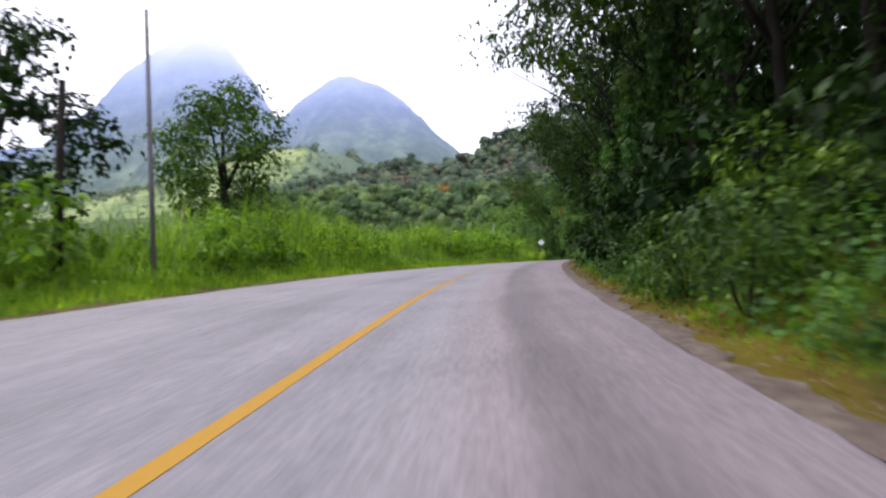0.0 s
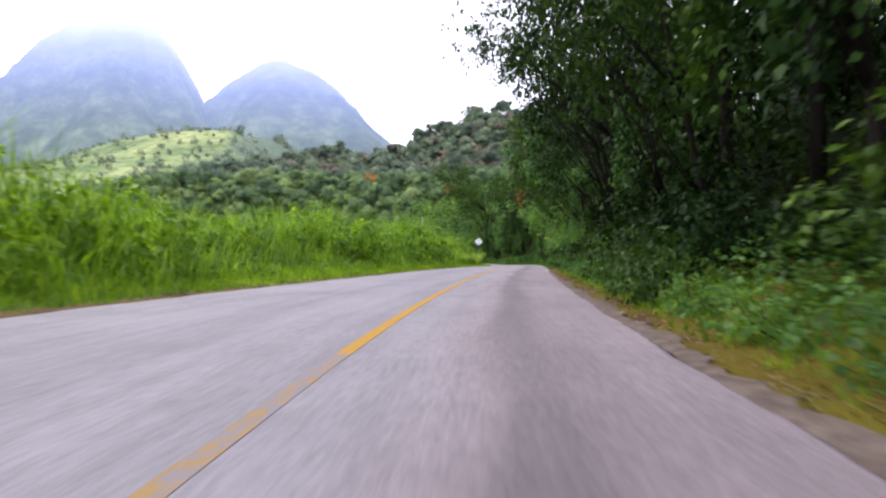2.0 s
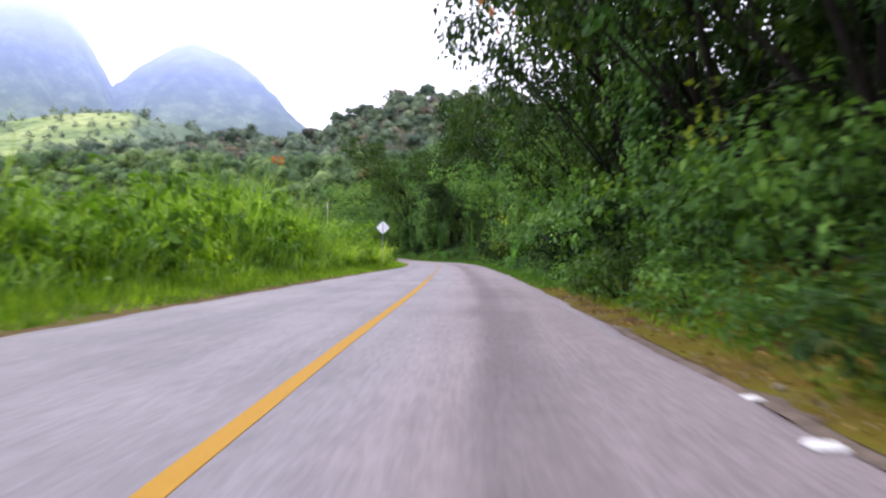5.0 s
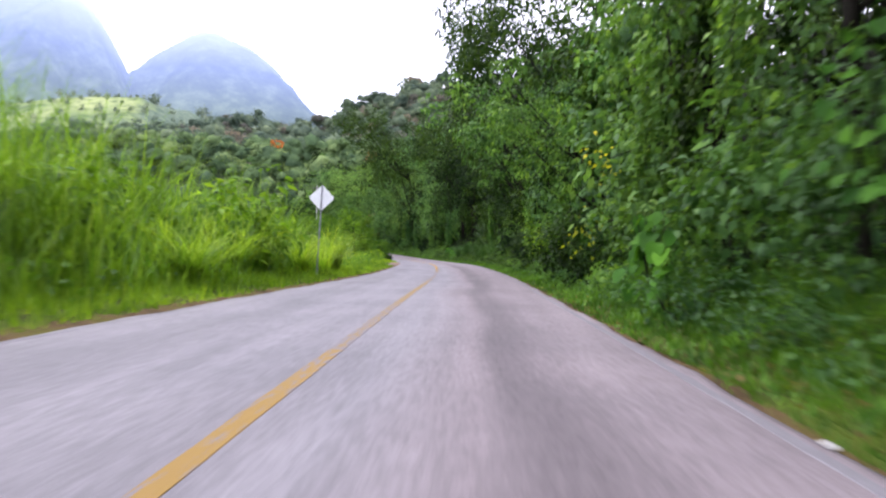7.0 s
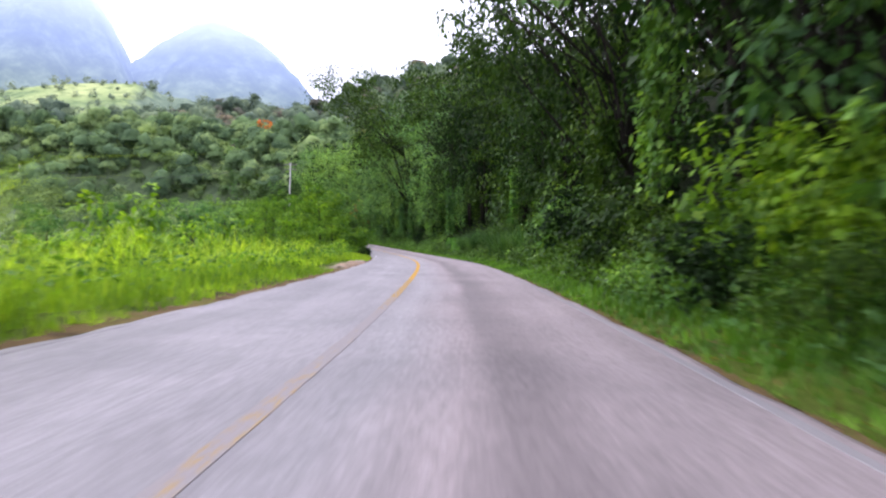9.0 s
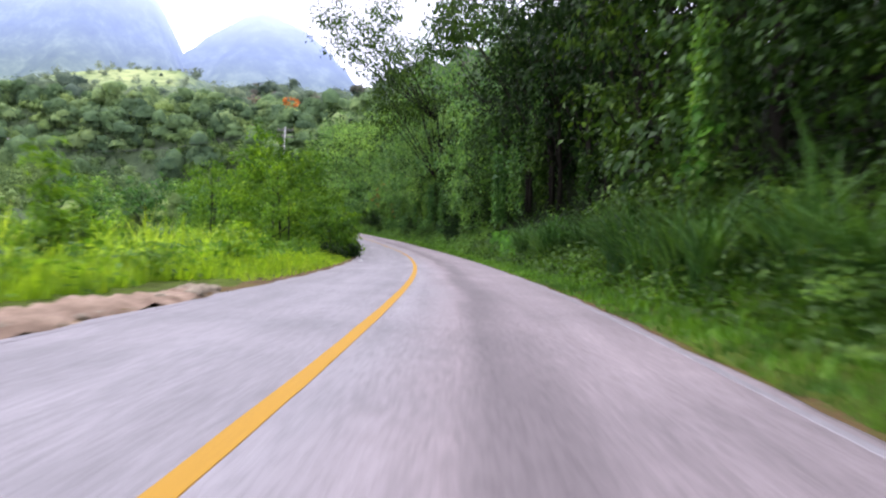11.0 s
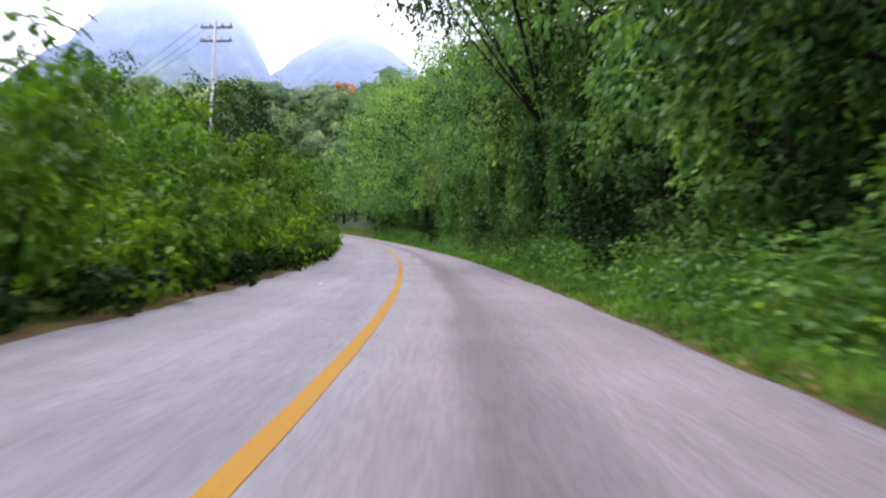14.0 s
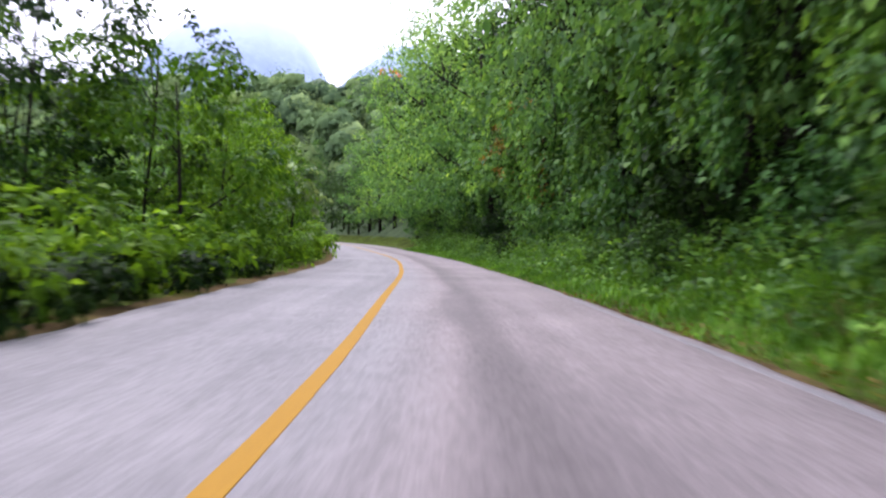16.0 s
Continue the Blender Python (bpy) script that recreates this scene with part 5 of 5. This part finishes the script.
while s < 234:
    l = edge(W_L, s)
    planted(BUSHES[R.choice((0, 1, 1))], s, l - R.uniform(1.1, 1.4), R.uniform(0.85, 1.05), R.uniform(0, 360), 0.15)
    planted(BUSHES[R.choice((1, 2, 2))], s + 1, l - R.uniform(3.4, 5.0), R.uniform(0.85, 1.1) * float(np.interp(s, (188, 192, 200, 206, 218), (0.7, 1.12, 1.18, 1.15, 0.75))), R.uniform(0, 360), 0.1)
    if s > 203 and R.random() < 0.5:
        planted(BUSHES[3], s + 2, l - R.uniform(7, 12), R.uniform(0.85, 1.1), R.uniform(0, 360), 0.2)
    s += R.uniform(2.4, 3.2)
while s < 322:
    l = edge(W_L, s)
    planted(BUSHES[4], s, l - R.uniform(1.25, 1.6), R.uniform(0.95, 1.3), R.uniform(0, 360), 0.05)
    if R.random() < 0.4:
        planted(BUSHES[R.choice((3, 3, 2))], s + 1, l - R.uniform(6, 10), R.uniform(0.9, 1.2), R.uniform(0, 360), 0.2)
    if s > 250:
        planted(BUSHES[R.choice((1, 2))], s + 1, l - R.uniform(3, 4.5), R.uniform(0.8, 1.1), R.uniform(0, 360), 0.1)
    s += R.uniform(2.2, 3.0)
# Row of added dark bushes: the shade at the hedge foot, as colour.
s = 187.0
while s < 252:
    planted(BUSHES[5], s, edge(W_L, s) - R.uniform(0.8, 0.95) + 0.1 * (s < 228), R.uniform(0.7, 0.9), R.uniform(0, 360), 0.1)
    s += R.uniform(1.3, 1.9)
for b in BUSHES:
    drop(b)
t = make_tree((-12.6, 43.0, hgt(-12.6, 43)), 61, 12.0, 3.8, 4.0, 8500, 0.27, LEAF_MID, "broad dark round-crowned tree standing in cane grass", (0, 0), 20, 0.4, radius=0.3)
t = make_tree((-15.2, 25.0, hgt(-15.2, 25)), 62, 10.8, 3.8, 1.6, 7000, 0.27, LEAF_DARK, "dark leafy tree beside the utility pole", (0, 0), 18, 0.5, radius=0.22)
for x_, y_, k_ in ((16.0, 243.0, 1.15), (10.5, 238.0, 1.3), (12.5, 247.0, 1.2)):
    make_tree((x_, y_, hgt(x_, y_)), int(64 + y_), 9.5 * k_, 2.6, 2.2, 2200, 0.22, LEAF_SHADE, "tall open-crowned tree behind the roadside bushes", (0.4, 0), 14, 0.6, radius=0.07)
for s_, d_ in ((108.0, 3.5), (113.0, 3.8), (118.5, 3.2), (123.5, 3.6)):
    p = at(s_, edge(W_R, s_) + d_)
    make_tree((p.x, p.y, hgt(p.x, p.y) - 0.2), int(300 + s_), 7.5, 2.6, 0.5, 3000, 0.2, LEAF_VINE, "bright leafy tree draped in creepers at the verge", (-0.6, 0), 16, 0.6, GR, 4, 0.1)
p = at(236, 7.0)
make_tree((p.x, p.y, hgt(p.x, p.y) - 0.3), 206, 27.0, 7.4, 13.0, 12500, 0.32, LEAF_SHADE, "giant spreading tree with an open crown high over the road", (-2.5, 0.5), 22, 0.7, GR, 16, 0.18, 9.0)
for x_, y_, k_ in ((16.4, 245.0, 1.12), (17.6, 249.5, 1.05), (18.9, 232.2, 0.9)):
    make_tree((x_, y_, hgt(x_, y_)), int(70 + y_), 10.5 * k_, 2.6, 2.0, 2600, 0.22, LEAF_SHADE, "slender open-crowned tree rising above the roadside bushes", (0.5, 0), 15, 0.6, radius=0.055)
for x_, y_, n_ in ((21.6, 218.5, 71), (19.4, 224.0, 72), (22.6, 225.5, 73)):
    make_tree((x_, y_, hgt(x_, y_) - 0.1), n_ + 300, 5.8, 2.2, 0.6, 2000, 0.21, LEAF_HEDGE, "young feathery green tree behind the roadside hedge", (0.3, 0), 12, 0.5, GH, 3, 0.08)
make_tree((2.2, 388.0, hgt(2.2, 388)), 97, 11.0, 2.6, 7.6, 420, 0.6, LEAF_ORANGE, "orange-leaved tree standing out of the hillside forest", (0, 0), 12, 0.4, radius=0.2)
make_tree((36.0, 330.0, hgt(36, 330)), 98, 8.5, 3.4, 3.0, 500, 0.7, LEAF_DRY, "brown withered tree in the hillside forest", (0, 0), 10, 0.4, radius=0.2)
make_tree(tuple(at(268, 6.4)), 99, 9.0, 2.6, 3.5, 900, 0.28, LEAF_DRY, "tree hung with brown withered creeper leaves", (-0.8, 0), 12, 0.8, radius=0.12)
t = make_tree((19.6, 259.5, hgt(19.6, 259.5)), 63, 5.2, 1.8, 1.2, 500, 0.3, LEAF_PALE, "small tree with pale silvery leaves at the bend", (0.3, 0), 8, 0.4, radius=0.06)


# ---- creepers with large separate leaves ----
def heart_leaf(material):
    """One broad heart-shaped leaf, cupped along its midrib, 1 long."""
    half = [(0.0, 0.0), (0.28, -0.08), (0.46, 0.12), (0.44, 0.42), (0.26, 0.74), (0.0, 1.0)]
    verts, faces = [(0, y, 0.0) for x, y in half], []
    n = len(half)
    for sgn in (1, -1):
        k = len(verts)
        verts += [(sgn * x, y, 0.18 * x + 0.05 * math.sin(y * 6)) for x, y in half]
        for i in range(n - 1):
            q = (i, i + 1, k + i + 1, k + i)
            faces.append(q if sgn < 0 else q[::-1])
    me = mesh_from("leaf", verts, faces, material, True)
    return me


# SHADE_LEAF: same leaf shape, darker colour standing in for shade on the first bank.
BIG_LEAF, SHADE_LEAF = heart_leaf(LEAF_BROAD), heart_leaf(LEAF_MID)


def broadleaf(s, lat, up, wide, tall, count, size, seed):
    rng = np.random.default_rng(seed)
    p = at(s, lat)
    t = thing("broadleaf_creeper", p, "climbing plant with large heart-shaped green leaves", "creeper", "large-leaved creepers", heading(s))
    for k in range(4):
        x = (k - 1.5) * wide / 4
        part("stem", mesh_from("stem", *tube([(0.35, x * 0.6, up - 0.6), (0.2, x * 0.8, up + tall * 0.3), (0.12, x, up + tall * 0.7), (0.05, x * 1.1, up + tall)], [0.02, 0.017, 0.013, 0.006], 5), BARK, True), t)
    for k in range(count):
        y, z = rng.uniform(-wide / 2, wide / 2), up + tall * rng.random()
        x = rng.normal(0, 0.12) + 0.35 * (z - up) / max(tall, 0.1) * 0.6
        ob = part("leaf", BIG_LEAF if s > 60 else SHADE_LEAF, t)
        face = Vector((-1.0 + rng.normal(0, 0.3), -0.5 + rng.normal(0, 0.5), 0.7 + rng.normal(0, 0.25))).normalized()
        down = Vector((-0.4, rng.normal(0, 0.4), -0.8))
        down = (down - face * down.dot(face)).normalized()
        side = down.cross(face)
        m = Matrix((side, down, face)).transposed().to_4x4()
        ob.matrix_basis = Matrix.Translation((x, y, z)) @ m @ Matrix.Diagonal((*[size * rng.uniform(0.7, 1.25)] * 3, 1))


broadleaf(27.5, 3.4, 0.9, 2.6, 2.8, 60, 0.24, 81)
broadleaf(101.3, 2.9, 0.3, 2.0, 1.5, 45, 0.3, 82)
broadleaf(95.5, 3.3, 1.6, 2.0, 2.4, 60, 0.19, 83)
broadleaf(193.5, 4.5, 0.3, 4.6, 1.6, 150, 0.3, 84)
broadleaf(188.0, 4.3, 0.2, 4.6, 1.5, 150, 0.3, 85)
broadleaf(178.5, 4.8, 0.5, 2.4, 1.9, 70, 0.3, 87)
broadleaf(164.0, 5.0, 2.2, 1.2, 2.0, 30, 0.3, 86)
broadleaf(150.5, 4.7, 0.7, 2.4, 2.2, 70, 0.28, 88)


def leaf_spray(x, y, z, seed, material, label, n=60, spread=0.6):
    """A small branch tip with leaves of another colour, hanging from the trees above."""
    rng = np.random.default_rng(seed)
    t = thing("branch", (x, y, z), label, "branch", "coloured branch tips")
    part("twig", mesh_from("twig", *tube([(1.6, 0.4, 0.5), (0.8, 0.2, 0.3), (0, 0, 0)], [0.02, 0.014, 0.006], 5), BARK, True), t)
    pos = rng.normal(0, spread * 0.5, (n, 3))
    part("foliage", quads_mesh("foliage", leaf_faces(rng, pos, unit(pos), np.full(n, 0.11), 0.55, 0.6, 0.3), material), t)


leaf_spray(11.6, 69.4, 5.4, 91, LEAF_ORANGE, "branch tip with withered orange leaves", 70, 0.55)
leaf_spray(13.4, 67.4, 3.3, 92, LEAF_YELLOW, "branch tip with yellow leaves", 25, 0.35)
leaf_spray(21.6, 103.3, 2.2, 93, LEAF_YELLOW, "branch with yellow-green leaves on the bank", 40, 0.6)
leaf_spray(21.3, 101.5, 3.6, 94, LEAF_YELLOW, "branch with yellow-green leaves on the bank", 24, 0.6)
leaf_spray(36.0, 180.5, 2.2, 95, LEAF_BEND, "branch with light green leaves on the bank", 60, 0.7)


# ---- sign and poles ----
def traffic_sign():
    p = Vector((15.84, 116.87, 0))
    p.z = hgt(p.x, p.y)
    t = thing("traffic_sign", p, "diamond traffic sign seen from its bare metal back, leaning", "traffic sign", "", heading(110))
    c = 3.73 - p.z
    side = 0.375
    v, f = box(0, 0, 0, side * 2, 0.004, side * 2)
    turn_ = Matrix.Translation((0, 0, c)) @ Matrix.Rotation(radians(45), 4, "Y")
    bm = bmesh.new()
    vs = [bm.verts.new(turn_ @ q) for q in v]
    for q in f:
        bm.faces.new([vs[i] for i in q])
    upright = [e for e in bm.edges if abs(abs((e.verts[0].co - e.verts[1].co).normalized().y) - 1) < 0.01]
    bmesh.ops.bevel(bm, geom=upright, offset=0.05, segments=4, affect="EDGES")
    me = bpy.data.meshes.new("panel")
    bm.to_mesh(me)
    bm.free()
    me.materials.append(SIGN_BACK)
    a = part("panel", me, t, "pale bare metal diamond plate")
    b = part("post", mesh_from("post", *joined(box(0, -0.03, (c + 0.52) / 2 - 0.2, 0.055, 0.04, c + 0.52 + 0.4)), STEEL), t, "grey galvanised steel post")
    for z in (c - 0.25, c + 0.25):
        part("bolt", mesh_from("bolt", *tube([(0, -0.065, z), (0, 0.012, z)], [0.014, 0.014], 6), STEEL), a, "grey steel bolt")
    t.rotation_euler = Euler((radians(-7), radians(1.5), radians(heading(110))))
    return t


def utility_pole(x, y, tall, material, label, turn, lean=0.0, arms=1, thick=1.0):
    z = hgt(x, y)
    t = thing("utility_pole", (x, y, z), label, "utility pole", "utility poles along the valley", turn)
    part("post", mesh_from("post", *tube([(0, 0, -0.5), (0, 0, tall * 0.5), (0, 0, tall)], [0.16 * thick, 0.13 * thick, 0.1 * thick], 10), material, True), t)
    for k in range(arms):
        za = tall - 0.35 - 0.8 * k
        arm = part("crossarm", mesh_from("crossarm", *box(0, 0.12, za, 2.0, 0.1, 0.12), WOOD_POLE), t, "grey weathered crossarm")
        for xx in (-0.9, -0.35, 0.35, 0.9):
            part("insulator", mesh_from("insulator", *tube([(xx, 0.12, za + 0.06), (xx, 0.12, za + 0.14), (xx, 0.12, za + 0.2), (xx, 0.12, za + 0.27)], [0.025, 0.06, 0.045, 0.02], 7), CERAMIC, True), arm, "brown ceramic insulator")
    t.rotation_euler = Euler((0, radians(lean), radians(turn)))
    return t


def cable(a, b, sag, label="thin black overhead power cable between two poles"):
    a, b = Vector(a), Vector(b)
    pts = [a.lerp(b, k / 14) - Vector((0, 0, sag * 4 * (k / 14) * (1 - k / 14))) for k in range(15)]
    me = mesh_from("power_cable", *tube(pts, [0.012] * 15, 4), CABLE, True)
    tagged(new("power_cable", me), label, "cable", "power cables")


traffic_sign()
utility_pole(-9.7, 24.4, 9.6, WOOD_POLE, "tall weathered grey utility pole in cane grass", 10, 1.0, 0, 0.62)
utility_pole(-11.0, 20.6, 6.4, BARK, "dark leaning wooden pole at the roadside", 10, 4.0, 0)
utility_pole(16.9, 237.0, 13.6 - hgt(16.9, 237.0), CONCRETE, "pale concrete utility pole with two crossarms", -10, 1.0, 2, 0.8)
utility_pole(-62.0, 340.0, 10.5, CONCRETE, "distant pale utility pole on the wooded slope", -60, 0.0, 1)
for k in (-0.8, 0.0, 0.8):
    cable((16.9 + k, 237.0, 13.4), (-62 + k * 0.5, 340, hgt(-62, 340) + 10.3), 3.0)

# ---- litter ----
def litter(x, y, size, seed):
    rng = np.random.default_rng(seed)
    bm = bmesh.new()
    bmesh.ops.create_icosphere(bm, subdivisions=2, radius=size)
    for v in bm.verts:
        v.co *= 1 + 0.35 * noise.noise(v.co * 6 / size * 0.3 + Vector((seed, 0, 0)))
        v.co.z *= 0.22
    me = bpy.data.meshes.new("litter")
    bm.to_mesh(me)
    bm.free()
    me.materials.append(LITTER)
    i, lat = along([x], [y])
    ob = new("litter", me)
    ob.matrix_basis = pose(x, y, at(SS[i[0]], lat[0]).z + size * 0.15, 0, 0, seed * 40)
    tagged(ob, "crumpled white paper litter lying on the road edge", "litter", "litter along the road")


litter(11.9, 64.0, 0.1, 1)
litter(12.3, 65.2, 0.07, 2)
litter(18.4, 91.35, 0.05, 3)
litter(26.9, 182.4, 0.1, 4)
litter(28.0, 212.4, 0.09, 5)


# ---- loose stones at the road edge ----
def stone(s, lat, size, seed):
    bm = bmesh.new()
    bmesh.ops.create_icosphere(bm, subdivisions=2, radius=size)
    for v in bm.verts:
        v.co *= 1 + 0.4 * noise.noise(v.co * (1.3 / size) + Vector((seed * 3.1, 0, 0)))
        v.co.z *= 0.6
    me = bpy.data.meshes.new("stone")
    bm.to_mesh(me)
    bm.free()
    me.materials.append(STONE)
    ob = new("stone", me)
    ob.matrix_basis = pose(*at(s, lat, size * 0.25), 0, 0, seed * 47)
    tagged(ob, "pale broken stone lying at the asphalt edge", "stone", "loose stones at the road edge")


R2 = random.Random(5)
for k in range(34):
    s_ = 149.5 + R2.uniform(0, 13)
    stone(s_, edge(W_L, s_) - R2.uniform(0.1, 0.75), R2.uniform(0.06, 0.19), k)
for k in range(14):
    s_ = R2.uniform(5, 80)
    stone(s_, edge(W_R, s_) + R2.uniform(0.1, 0.6), R2.uniform(0.03, 0.06), 30 + k)


# ---- grit along the asphalt edge ----
def gravel(name, seed, n, s_range, off_range, side, size, label):
    """Loose chips of stone, each an uneven eight-sided lump."""
    rng = np.random.default_rng(seed)
    base, _, _ = side_points(rng, n, s_range, off_range, side)
    r = size * rng.uniform(0.4, 1.5, (n, 1))
    ax = unit(rng.normal(0, 1, (n, 3)))
    bx = unit(np.cross(ax, rng.normal(0, 1, (n, 3))))
    cx = np.cross(ax, bx)
    c = base + np.array((0, 0, 1.0)) * r * 0.35
    tips = np.stack([c + ax * r, c - ax * r * 0.8, c + bx * r * 0.8, c - bx * r, c + cx * r * 0.6, c - cx * r * 0.6], 1)
    tri = np.array([(0, 2, 4), (2, 1, 4), (1, 3, 4), (3, 0, 4), (2, 0, 5), (1, 2, 5), (3, 1, 5), (0, 3, 5)])
    faces = (tri[None] + (np.arange(n) * 6)[:, None, None]).reshape(-1, 3)
    tagged(new(name, mesh_from(name, tips.reshape(-1, 3).tolist(), faces.tolist(), STONE)), label, "gravel", kind="stuff")


gravel("gravel", 61, 3200, (-4, 78), (0.0, 0.5), 1, 0.018, "loose grit and chips of stone along the asphalt edge")
gravel("gravel", 62, 500, (148, 163), (0.0, 0.8), -1, 0.045, "broken stone chips on the sandy roadside")
gravel("gravel", 63, 1200, (85, 240), (-0.05, 0.25), -1, 0.016, "loose grit along the far asphalt edge")
